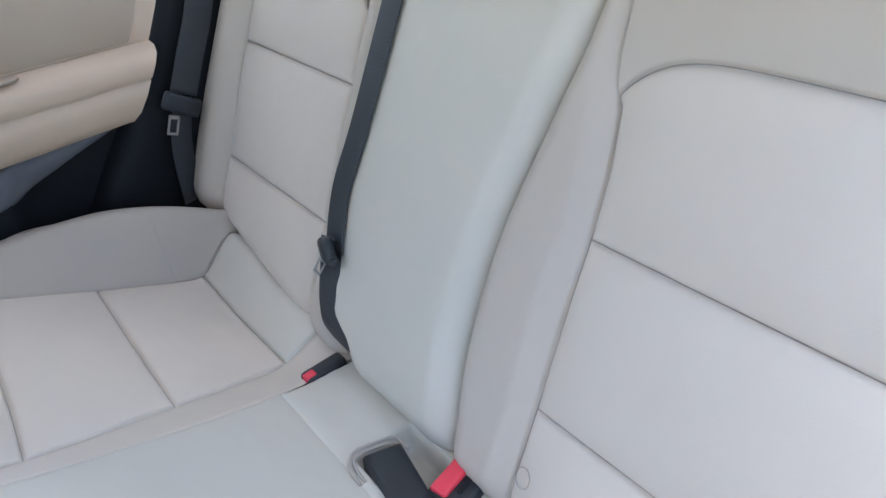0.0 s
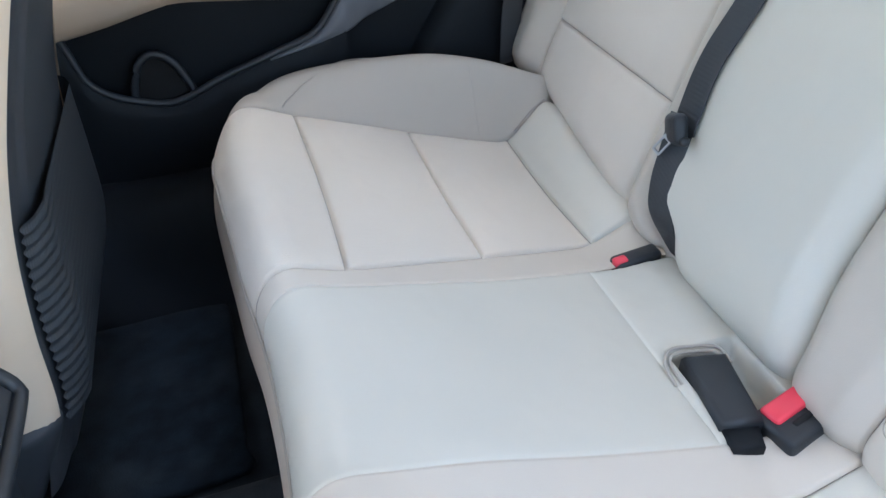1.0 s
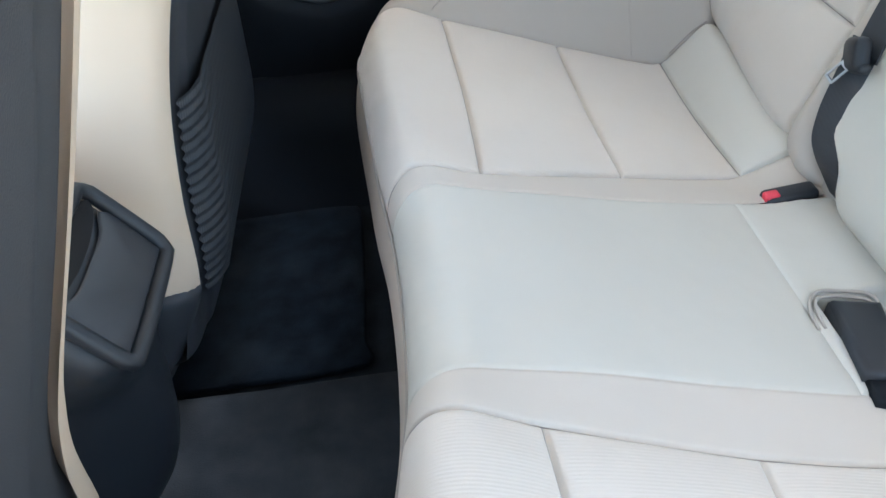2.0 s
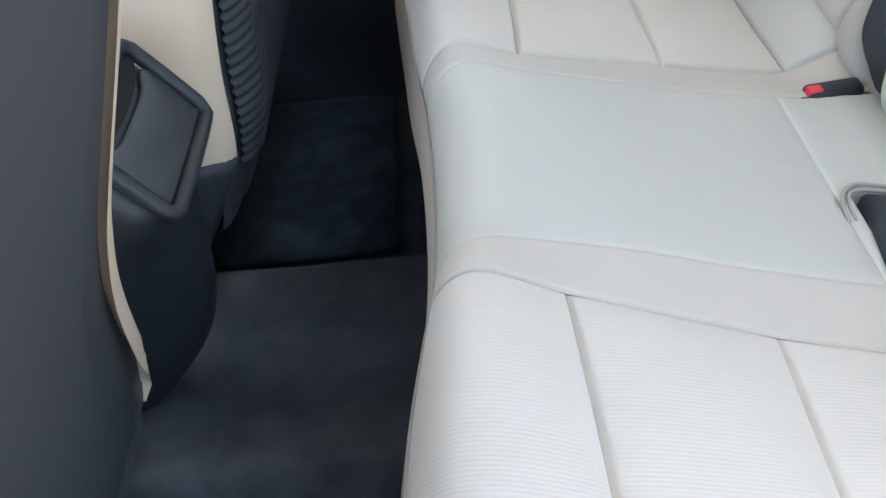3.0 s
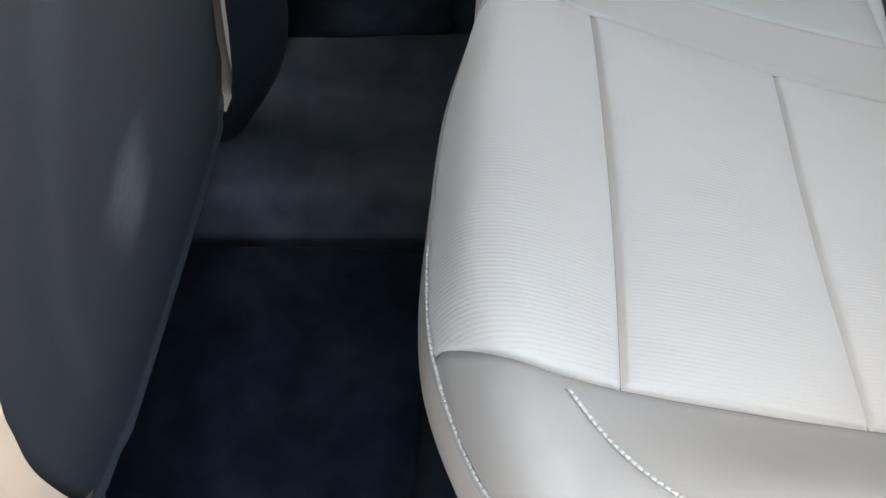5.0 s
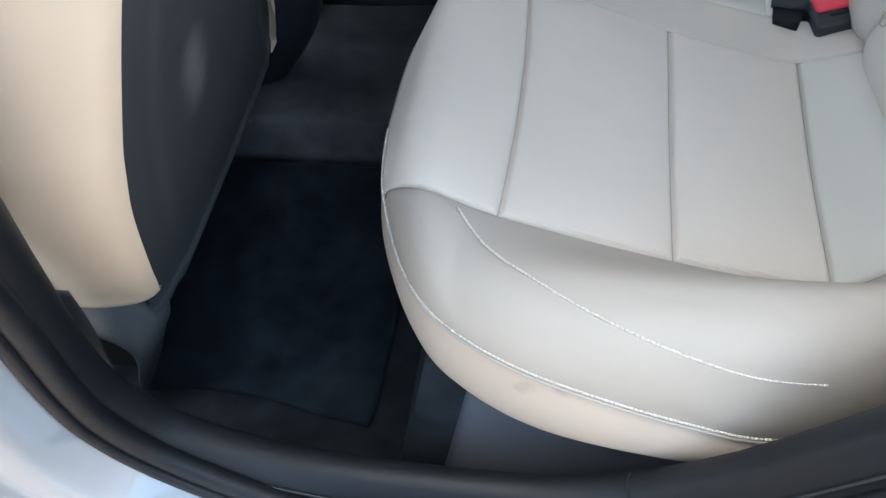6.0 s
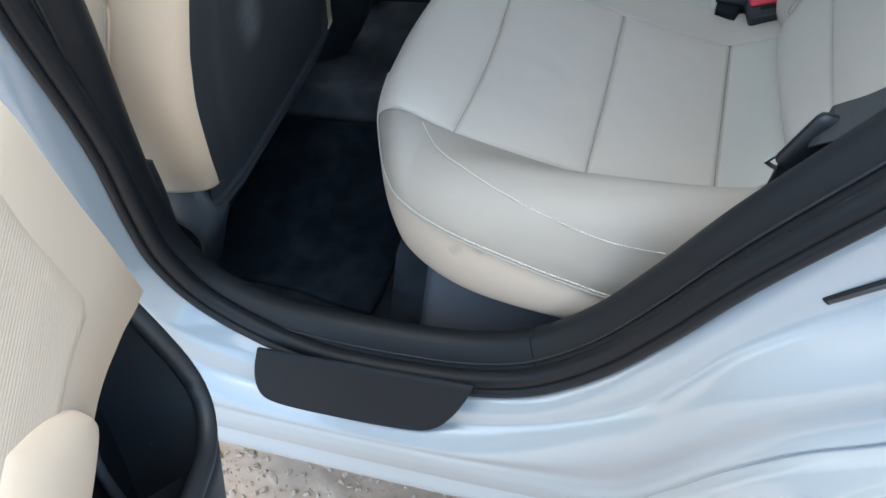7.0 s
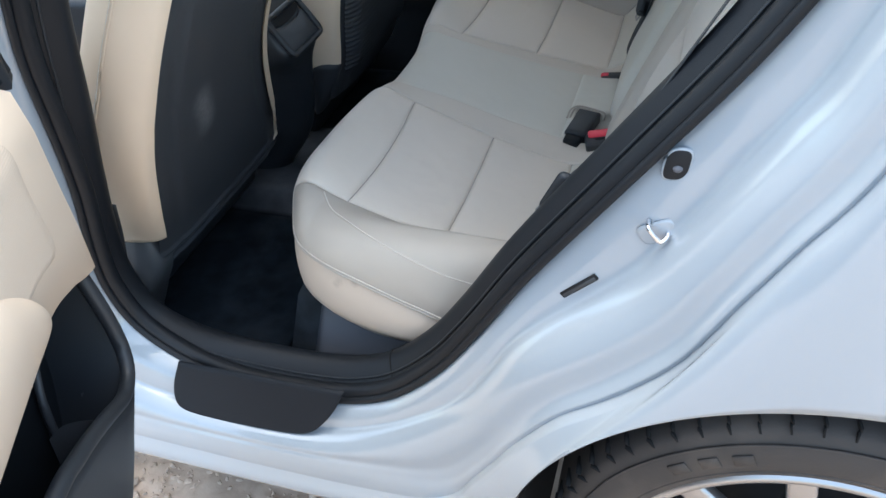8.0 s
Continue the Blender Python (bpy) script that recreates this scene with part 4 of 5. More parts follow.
# each side: inner bolster, padded middle in three, outer bolster
for side, zs in ((1, (0.665, 0.835, 0.960)), (-1, (0.635, 0.795, 0.952))):
    if side > 0:
        inner_seam = ease([-0.1, 0.1, 0.3, 0.5, 0.75], [0.245, 0.255, 0.262, 0.262, 0.25])
        border = ease([-0.1, 0.0, 0.1, 0.3, 0.5, 0.75], [0.10, 0.14, 0.205, 0.215, 0.20, 0.17])
    else:
        inner_seam = ease([-0.1, w_of(0.549), w_of(0.724), w_of(0.797), w_of(0.85), w_of(0.90), w_of(0.94), 0.75], [0.166, 0.167, 0.168, 0.169, 0.168, 0.160, 0.150, 0.14])
        border = lambda w: -c_left(w) - 0.004
    outer_seam = ease([-0.1, 0.1, 0.3, 0.42, 0.75], [0.555, 0.578, 0.588, 0.585, 0.56])
    out_edge = ease([-0.1, 0.02, 0.1, 0.2, 0.4, 0.75], [0.60, 0.64, 0.685, 0.700, 0.690, 0.655])

    def flat(Y, W):
        return 0.0

    def bolster_depth(Y, W, side=side):
        e = np.clip((out_edge(W) - side * Y) / 0.05, 0, 1)
        rise = smooth01((side * Y - outer_seam(W)) / 0.05)
        return 0.022 * rise - 0.06 * (1 - np.sqrt(1 - (1 - e) ** 2))

    def inner_depth(Y, W, side=side):
        e = np.clip((side * Y - border(W)) / 0.03, 0, 1)
        return 0.012 * np.sqrt(1 - (1 - e) ** 2) * (1 - smooth01((side * Y - inner_seam(W) + 0.03) / 0.03)) - 0.02 * (1 - np.sqrt(1 - (1 - e) ** 2))

    sy = lambda f, side=side: (lambda w: side * f(w))
    ws = [-0.03] + [w_of(z) for z in zs]
    for k in range(3):
        top = ws[k + 1]
        if k == 2:
            top = lambda t, w=ws[3]: w - 0.045 * (abs(2 * t - 1)) ** 6
        back_panel("back_panel", sy(inner_seam), sy(outer_seam), ws[k], top, 0.0, WOVEN, 0.012, 0.022, (1 if k else 0, 1, 1, 1), 80 if k == 0 else 44)
    back_panel("upper_border", sy(inner_seam), sy(outer_seam), lambda t, w=ws[3]: w - 0.045 * (abs(2 * t - 1)) ** 6, TOPW, 0.0, BACK, 0.010, 0.02, (1, 0, 0, 0))
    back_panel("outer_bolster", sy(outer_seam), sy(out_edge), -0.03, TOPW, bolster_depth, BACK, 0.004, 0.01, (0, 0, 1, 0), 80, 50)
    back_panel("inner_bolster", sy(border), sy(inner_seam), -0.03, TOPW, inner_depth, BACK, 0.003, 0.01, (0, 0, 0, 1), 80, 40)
    # rounded shoulder over the top
    y = np.linspace(0.10, 0.66, 40) * side
    rows = [back_point(y, TOPW + 0.03 * math.sin(a), 0.002 - 0.05 * (1 - math.cos(a))) for a in np.linspace(0, math.pi / 2, 8)]
    grid("shoulder", np.stack(rows), LEATHER, backrest)
# child anchor button
th = np.linspace(0, 2 * np.pi, 24, endpoint=False)
tube("anchor_button", back_point(-0.186 + 0.009 * np.cos(th), 0.085 + 0.011 * np.sin(th), 0.0114), 0.0007, LEATHER, backrest, sides=6, closed=True)

# ---- belts and buckles ----
def tongue(m, parent):
    """A flat metal tongue: a rounded frame round a slot, in the plane of m's x and z."""
    bm = bmesh.new()
    for x, z, sx, sz in ((-0.009, 0, 0.005, 0.040), (0.009, 0, 0.005, 0.040), (0, -0.018, 0.022, 0.006), (0, 0.016, 0.022, 0.008)):
        box(bm, (sx, 0.0025, sz), m @ pose(x, 0, z), 0.001, 1)
    return part("metal_tongue", bm, ALLOY, parent, "bare metal tongue", smooth=False)


def build_buckles():
    b = empty("belt_buckle", "black belt buckle lying flat in its seat well", "seat belt buckle", (0.456, -0.08, 0.50))
    m = pose(0.456, -0.072, 0.527, 0, 4, -9.6)
    prism("housing", [(-0.020, -0.038), (0.021, -0.038), (0.024, 0.050), (-0.022, 0.050)], m @ pose(0, 0, -0.016), 0.031, BLACK, b, "smooth black buckle body", 0.007)
    prism("latch_end", [(-0.015, -0.060), (0.014, -0.060), (0.019, -0.036), (-0.018, -0.036)], m @ pose(0, 0, -0.018), 0.024, DEEP, b, "narrow webbing end of the buckle", 0.004)
    r = empty("belt_buckle", "black belt buckle with a red release button", "seat belt buckle", (0.50, -0.105, 0.50))
    m = pose(0.512, -0.112, 0.526, 0, -5, 14)
    block("housing", (0.080, 0.048, 0.024), m, BLACK, r, "", 0.006, 3)
    block("release_button", (0.062, 0.022, 0.014), m @ pose(-0.002, 0.010, 0.010), RED, r, "red release button", 0.004, 3)
    block("tongue_slot", (0.050, 0.006, 0.004), m @ pose(0.004, -0.008, 0.0115), DARK, r, "", 0.001, 1)
    k = empty("belt_buckle", "black belt buckle with a red button tucked in a seat slot", "seat belt buckle", (0.49, 0.15, 0.49))
    m = pose(0.492, 0.160, 0.5205, 0, -4, 2)
    block("housing", (0.060, 0.024, 0.020), m, BLACK, k, "", 0.006, 3)
    block("release_button", (0.017, 0.013, 0.014), m @ pose(-0.0215, -0.002, 0.0050), RED, k, "red release button", 0.003)
    # gathered elastic hem at the end of the well
    for q, dz in ((0.0, 0.0), (0.006, 0.0015)):
        pts = [(0.430 - q, -0.045, 0.531), (0.432 - q, -0.020, 0.534 + dz), (0.440, -0.010 + q, 0.535 + dz), (0.462, -0.009 + q, 0.532 + dz), (0.486 + q, -0.013 + q, 0.527), (0.490 + q, -0.028, 0.523)]
        tube("well_hem", spline(pts, 40), 0.0019, LEATHER, bench, sides=6)


build_buckles()


def build_centre_belt():
    b = empty("seat_belt", "dark grey centre seat belt hanging down the backrest", "seat belt", (0.53, 0.2, 0.52))
    pts = [back_point(0.160, w_of(1.04), 0.031), back_point(0.168, w_of(0.94), 0.031), back_point(0.181, w_of(0.80), 0.031), back_point(0.192, w_of(0.73), 0.031), back_point(0.184, w_of(0.675), 0.031), back_point(0.180, w_of(0.655), 0.029)]
    band("shoulder_webbing", spline(pts, 60), (0.02, 1.0, 0.0), 0.040, 0.0014, WEB, b)
    low = [(0.552, 0.189, 0.684), (0.536, 0.180, 0.640), (0.523, 0.169, 0.608), (0.516, 0.153, 0.580), (0.524, 0.138, 0.548), (0.548, 0.128, 0.50)]
    band("lap_webbing", spline(low, 40), (-0.1, 1.0, 0.15), 0.040, 0.0014, WEB, b)
    # moulded grip round the webbing, a lip along its lower edge, the tongue sticking out of it
    m = Matrix.Translation((0.539, 0.182, 0.674)) @ pose(0, 0, 0, 0, 25, 72)
    block("tongue_head", (0.050, 0.017, 0.034), m, BLACK, b, "black tongue grip", 0.008, 3)
    block("grip_bar", (0.058, 0.012, 0.011), m @ pose(0.0, -0.003, -0.014), BLACK, b, "", 0.005, 3)
    v = Vector((0.025, -0.018, 0.046)).normalized()
    tongue(Matrix.Translation((0.529, 0.190, 0.652)) @ v.to_track_quat("Z", "Y").to_matrix().to_4x4() @ pose(0, 0, 0, 0, 0, 60) @ Matrix.Diagonal((0.55, 1, 0.6, 1)), b)


build_centre_belt()

# ---- front seats ----
def build_front_seat(side, st, label, net, bulge):
    """A front seat's back: dark rear shell, tan cover round it. st: rows of height, shell's x, inner y, outer y."""
    st = np.array(st, float)
    zs = np.r_[np.linspace(st[0, 0], 0.60, 84), np.linspace(0.61, st[-1, 0], 44)]
    f = [ease(st[:, 0], st[:, k]) for k in (1, 2, 3)]
    seat = empty("front_seat", label, "car seat", (st[0, 1] - 0.2, (st[0, 2] + st[0, 3]) / 2, 0.24))
    n = 61
    q = np.linspace(0, 1, n)
    rows = []
    for z in zs:
        x, yi, yo = (float(g(z)) for g in f)
        ye = yi if net else yi + 0.014
        y = ye + (yo - ye) * q
        e = np.minimum(q, 1 - q) * abs(yo - yi)
        xx = x - 0.010 * np.exp(-e / 0.012) + (0.012 if net else 0.003) * np.sin(np.pi * q) + 0.004 * smooth01((e - 0.05) / 0.02)
        # the middle swells towards the rear; a sunken strip with a rolled lip runs along the foot
        xx = xx + bulge * np.exp(-((y + 0.30) / 0.08) ** 2) * float(1 - smooth01(np.array((z - 0.60) / 0.22)))
        if not net:
            xx = xx - 0.010 * float(1 - smooth01(np.array((z - 0.452) / 0.010))) + 0.005 * math.exp(-((z - 0.470) / 0.008) ** 2) + 0.008 * math.exp(-((z - st[0, 0]) / 0.007) ** 2)
        rows.append(np.stack([xx, y, np.full(n, z)], -1))
    first = rows[0].copy()
    first[:, 0] -= 0.03
    first[:, 2] -= 0.012
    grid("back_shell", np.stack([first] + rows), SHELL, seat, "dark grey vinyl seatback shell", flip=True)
    # tan cover: both flanks and the front
    prof = [(-0.004, -0.004), (0.008, 0.004), (0.017, 0.025), (0.023, 0.06), (0.021, 0.095), (0.008, 0.125), (-0.04, 0.135), (-0.09, 0.105)]
    prof_in = [(-0.004, -0.002), (0.010, 0.000), (0.024, 0.004), (0.034, 0.018), (0.032, 0.06), (0.020, 0.11), (-0.03, 0.135), (-0.09, 0.105)]
    cover = []
    for z in np.linspace(0.524, st[-1, 0], 60):
        x, yi, yo = (float(g(z)) for g in f)
        s = 1 if yo > yi else -1
        a = [(x - fo, yo + s * o) for o, fo in prof]
        slim = 1.0 if net else 0.10 + 0.90 * float(smooth01(np.array((z - 0.524) / 0.10)))
        b = [(x - fo - 0.012 * (1 - slim) ** 3, yi - s * o * slim) for o, fo in (prof if net else prof_in)]
        ring = spline(a + b[::-1], 90)
        k = np.linspace(0, 1, 90)
        drop = (0.0 if net else 0.045) * smooth01((k - 0.55) / 0.2) * (1 - (z - 0.524) / (st[-1, 0] - 0.524)) ** 4
        cover.append(np.column_stack([ring, z - drop]))
    base = cover[0].copy()
    base[:, :2] = base[:, :2] * 0.94 + base[:, :2].mean(0) * 0.06
    base[:, 2] -= 0.008
    grid("back_cover", np.stack([base] + cover), TAN, seat, "tan leather seat cover with side bolsters")
    for which, s0 in ((3, 1), (2, -1)):
        g = f[which - 1]
        s = s0 * (1 if st[0, 3] > st[0, 2] else -1)
        pts = []
        for z in np.linspace(0.545, st[-1, 0] - 0.02, 30):
            t = (z - 0.545) / 0.3
            fo = 0.078 + 0.010 * math.sin(min(t, 1) * math.pi) - 0.01 * max(0, t - 0.8)
            pts.append((float(f[0](z)) - fo, float(g(z)) + s * 0.0235, z))
        tube("flank_seam", pts, 0.0016, TAN, seat, sides=6)
        stitches("flank_stitching", [(a - 0.005, b, c) for a, b, c in pts], 90, 0.0014, THREAD, seat)
    # side covers of the hinge, seat pan and rails
    for y, s in (((st[1, 2], -1),) if net else ((st[1, 3], 1),)):
        s *= 1 if st[0, 3] > st[0, 2] else -1
        x = st[1, 1]
        if net:
            # a shield that tapers to its foot
            rows = []
            for q in np.linspace(0, 1, 20):
                h = 0.048 * (1 - q) ** 0.75 + 0.008
                cap = 0.35 + 0.65 * min(1.0, q / 0.12) ** 0.5
                th = np.linspace(0, 2 * np.pi, 28, endpoint=False)
                rows.append(np.stack([x - 0.042 - 0.030 * q + h * cap * np.cos(th), y + 0.004 + 0.030 * cap * np.sin(th), np.full(28, 0.540 - 0.140 * q)], -1))
            grid("hinge_cover", np.stack(rows), SHELL, seat, "smooth dark plastic seat hinge cover", loop_v=True, caps=True)
        else:
            # a side shield that runs on from the shell's lip and arches over a dark recess
            rim = spline([(-0.42, 0.532), (-0.31, 0.535), (-0.245, 0.522), (-0.222, 0.470), (-0.228, 0.435), (-0.25, 0.395), (-0.276, 0.345), (-0.30, 0.30)], 60)
            arch = spline([(-0.42, 0.465), (-0.345, 0.46), (-0.30, 0.452), (-0.276, 0.437), (-0.266, 0.413), (-0.272, 0.385), (-0.288, 0.345), (-0.308, 0.295)], 60)
            rows = [np.column_stack([rim[:, 0] * (1 - k) + arch[:, 0] * k, np.full(60, y0), rim[:, 1] * (1 - k) + arch[:, 1] * k]) for k, y0 in ((0, -0.525), (0.0, -0.548), (0.10, -0.560), (0.35, -0.572), (0.65, -0.580), (0.88, -0.579), (1.0, -0.572), (1.0, -0.55), (0.96, -0.53))]
            grid("hinge_cover", sheet_between(rows, 30), SHIELD, seat, "smooth dark grey plastic hinge shield")
            # near-black sheet: the hollow's shade is put into its colour
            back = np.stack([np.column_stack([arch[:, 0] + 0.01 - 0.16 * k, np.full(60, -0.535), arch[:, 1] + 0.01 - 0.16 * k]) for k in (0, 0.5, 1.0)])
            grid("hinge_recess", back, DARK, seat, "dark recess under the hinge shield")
    yc, w = (st[0, 2] + st[0, 3]) / 2, abs(st[0, 3] - st[0, 2])
    x = st[0, 1]
    block("seat_cushion", (0.46, w - 0.02, 0.13), pose(x - 0.42, yc, 0.44), TAN, seat, "tan leather seat cushion", 0.04, 4)
    block("seat_pan", (0.46, w - 0.02, 0.06), pose(x - 0.30, yc, 0.36), BLACK, seat, "", 0.015)
    if net:
        # pocket of stretch net on the shell, its gathered edge facing the tunnel
        rows = []
        for q in np.linspace(0, 1, 120):
            z = 0.500 + 0.205 * q
            x, yi, yo = (float(g(z)) for g in f)
            r = []
            for t in np.linspace(0, 1, 40):
                y = yi + 0.028 + (yo - yi - 0.06) * t
                bag = 0.024 * min(1, t / 0.10) ** 0.6 * min(1, (1 - t) / 0.10) ** 0.6 * (0.35 + 0.65 * math.sin(math.pi * min(q * 0.55 + 0.25, 1)))
                fold = 0.0018 * math.sin(q * 120 + 2 * math.sin(t * 9)) * math.exp(-t / 0.14)
                r.append((x + 0.006 + bag + fold, y, z + (0.05 * t * q if t < 0.15 else 0.0075 * q)))
            rows.append(r)
        grid("net_pocket", np.array(rows), WEB, seat, "black stretch net pocket with gathered edge", flip=True)
    return seat


build_front_seat(-1, [(0.432, -0.232, -0.085, -0.545), (0.46, -0.220, -0.098, -0.550), (0.53, -0.193, -0.125, -0.558), (0.60, -0.165, -0.175, -0.576), (0.70, -0.128, -0.222, -0.594), (0.76, -0.104, -0.241, -0.599), (0.80, -0.087, -0.246, -0.600), (0.90, -0.043, -0.248, -0.592), (1.02, 0.006, -0.25, -0.558)],
                 "tan leather driver seat with a dark grey vinyl back", False, 0.0)
build_front_seat(1, [(0.44, -0.175, 0.108, 0.56), (0.53, -0.153, 0.126, 0.585), (0.62, -0.148, 0.146, 0.595), (0.70, -0.139, 0.168, 0.59), (0.77, -0.123, 0.187, 0.58), (0.84, -0.100, 0.205, 0.57), (0.93, -0.066, 0.222, 0.54), (1.05, -0.022, 0.24, 0.50)],
                 "tan leather passenger seat with a black net pocket", True, 0.0)


# ---- centre console ----
def build_console():
    c = empty("centre_console", "black plastic centre console between the front seats", "console", (-0.35, -0.04, 0.30))
    xr = ease([0.29, 0.345, 0.39, 0.44, 0.49, 0.54, 0.60, 0.65, 0.668, 0.685, 0.72, 0.75], [-0.280, -0.241, -0.206, -0.175, -0.158, -0.149, -0.144, -0.134, -0.132, -0.144, -0.170, -0.20])
    hw = ease([0.29, 0.40, 0.52, 0.60, 0.66, 0.75], [0.044, 0.047, 0.050, 0.060, 0.075, 0.075])
    blunt = ease([0.29, 0.50, 0.60, 0.65, 0.75], [0.0, 0.15, 0.55, 1.0, 1.0])
    mid = lambda w: -0.047 + 0.9 * (0.075 - w)
    rows = []
    for z in np.linspace(0.29, 0.75, 60):
        x, w, b = float(xr(z)), float(hw(z)), float(blunt(z))
        c0 = float(mid(w))
        # nearly square behind the panel, rounded like a prow below it
        half = [(-0.75, 1.0), (-0.45, 1.0), (x - 0.09 + 0.04 * b, 1.0), (x - 0.050 + 0.038 * b, 0.90 + 0.03 * b), (x - 0.020 + 0.020 * b, 0.62 + 0.12 * b), (x - 0.004 + 0.004 * b, 0.30 + 0.1 * b)]
        ring = [(a, c0 - w * k) for a, k in half] + [(x, c0)] + [(a, c0 + w * k) for a, k in half[::-1]]
        rows.append(np.column_stack([spline(ring, 90), np.full(90, z)]))
    top = rows[-1].copy()
    top[:, :2] = top[:, :2] * 0.93 + np.array([-0.43, -0.047]) * 0.07
    top[:, 2] += 0.012
    grid("console_body", np.stack(rows + [top]), BLACK, c, caps=True)
    # raised frame and inset panel on its rear face
    m = Matrix.Translation((-0.1470, -0.047, 0.691)) @ pose(0, 0, 0, 0, -34, 0) @ pose(0, 0, 0, 90, 0, 90)
    fr = spline([(-0.052, -0.037), (0.052, -0.037), (0.063, -0.031), (0.066, -0.020), (0.065, 0.034), (0.061, 0.044), (0.050, 0.048), (-0.050, 0.048), (-0.061, 0.044), (-0.065, 0.034), (-0.066, -0.020), (-0.063, -0.031)], 64, True)
    pts = [tuple(m @ Vector((a, b, 0.004))) for a, b in fr]
    tube("panel_frame", pts, 0.0065, BLACK, c, "raised black frame", sides=8, closed=True)
    prism("rear_panel", [tuple(p) for p in spline([(-0.056, -0.031), (0.056, -0.031), (0.059, -0.026), (0.058, 0.024), (0.03, 0.018), (-0.03, 0.018), (-0.058, 0.024), (-0.059, -0.026)], 40, True)], m, 0.004, PANEL, c, "dark grey inset panel", 0.002)
    prism("tray_slot", [tuple(p) for p in spline([(-0.054, 0.030), (-0.02, 0.023), (0.02, 0.023), (0.054, 0.030), (0.05, 0.041), (-0.05, 0.041)], 30, True)], m, 0.003, DARK, c, "open slot above the panel", 0.001)


build_console()


# ---- far side door and pillar trim ----
def build_far_side():
    d = empty("rear_door", "tan and black rear door trim with an armrest, closed", "car door", (0.1, 0.74, 0.25))
    nx = 90
    edge = ease([0.30, 0.55, 0.68, 0.755, 0.885, 1.02], [0.30, 0.345, 0.415, 0.472, 0.545, 0.62])
    lower = ease([-0.8, -0.2, -0.13, -0.06, 0.0, 0.04, 0.14, 0.26, 0.47, 0.6], [0.69, 0.708, 0.717, 0.729, 0.743, 0.748, 0.738, 0.727, 0.737, 0.74])
    t = np.linspace(0, 1, nx)

    def row(z, y, x0=-0.75):
        zz = np.broadcast_to(z, (nx,))
        x = x0 + (edge(zz) - x0) * t
        return np.stack([x, np.broadcast_to(y, (nx,)), zz], -1)
    # upper tan trim
    grid("upper_trim", np.stack([row(z, y) for z, y in ((0.845, 0.672), (0.86, 0.668), (0.90, 0.672), (0.95, 0.684), (0.985, 0.70), (0.995, 0.72), (0.995, 0.76))]), TAN_PLASTIC, d, "tan moulded upper door frame")
    rows = []
    for z, y in ((0.858, 0.6662), (0.864, 0.6645), (0.90, 0.6690), (0.95, 0.6810), (0.972, 0.6915), (0.976, 0.6960)):
        x = -0.75 + (edge(np.full(nx, z)) - 0.034 + 0.75) * t
        rows.append(np.stack([x, np.full(nx, y), np.full(nx, z)], -1))
    grid("cloth_insert", np.stack(rows), TAN_SHADED, d, "ribbed tan cloth insert in a darker, shaded tone")
    x = -0.75 + (0.48 + 0.75) * t
    low = lower(x)
    rows = []
    for f, y in ((0, 0.70), (0.0, 0.665), (0.06, 0.645), (0.2, 0.628), (0.42, 0.620), (0.6, 0.620), (0.615, 0.624), (0.64, 0.618), (0.80, 0.616), (0.93, 0.622), (1.0, 0.640), (1.02, 0.675)):
        z = low + (0.852 - low) * f
        xe = -0.75 + (edge(z) + 0.75) * t
        rows.append(np.stack([xe, np.full(nx, y), z], -1))
    grid("armrest", np.stack(rows), TAN_PLASTIC, d, "tan moulded armrest with a parting line")
    # pull cup: a flat plate whose darker tan stands for its shaded hollow
    prism("pull_cup", [tuple(p) for p in spline([(-0.10, -0.008), (0.0, -0.014), (0.02, 0.0), (0.0, 0.014), (-0.10, 0.012)], 30, True)], Matrix.Translation((0.31, 0.640, 0.853)) , 0.004, TAN_SHADED, d, "shaded recess of the pull cup", 0.001)
    # black lower trim with a map pocket
    grid("lower_trim", np.stack([row(z, y) for z, y in ((0.30, 0.69), (0.40, 0.70), (0.55, 0.705), (0.68, 0.70), (0.76, 0.70))]), DEEP, d, "black plastic lower door trim")
    rim = ease([-0.75, -0.30, -0.16, -0.135, -0.122, -0.092, -0.027, 0.015, 0.07, 0.142, 0.215, 0.256, 0.29], [0.80, 0.78, 0.75, 0.717, 0.665, 0.633, 0.609, 0.613, 0.634, 0.655, 0.680, 0.729, 0.76])
    xs = np.linspace(-0.75, 0.258, 120)
    rz = rim(xs)
    rows = []
    for f, y in ((1.0, 0.672), (1.004, 0.664), (1.0, 0.654), (0.97, 0.648), (0.85, 0.645), (0.6, 0.650), (0.3, 0.662), (0.0, 0.69)):
        z = 0.43 + (rz - 0.43) * f
        rows.append(np.stack([xs, np.full(120, y), z], -1))
    grid("map_pocket", np.stack(rows), DEEP, d, "black map pocket below the armrest")
    tube("pocket_rim", np.stack([xs, np.full(120, 0.6555), rz + 0.001], -1)[40:], 0.0062, BLACK, d, "smooth rounded pocket rim", sides=8)
    x = np.linspace(0.14, 0.44, 50)
    up, dn = np.interp(x, [0.14, 0.265, 0.44], [0.658, 0.733, 0.742]), np.interp(x, [0.14, 0.27, 0.44], [0.652, 0.674, 0.738])
    up = np.where(x < 0.256, np.minimum(up, rim(x) - 0.002), up)
    proud = 0.664 - 0.022 * (1 - smooth01((x - 0.25) / 0.05))
    grid("wedge_trim", np.stack([np.stack([x, proud + y, up * (1 - q) + dn * q], -1) for q, y in ((0, 0.026), (0.03, 0.006), (0.12, 0.0), (0.88, 0.0), (0.97, 0.006), (1, 0.026))]), GREY, d, "grey plastic wedge under the armrest")
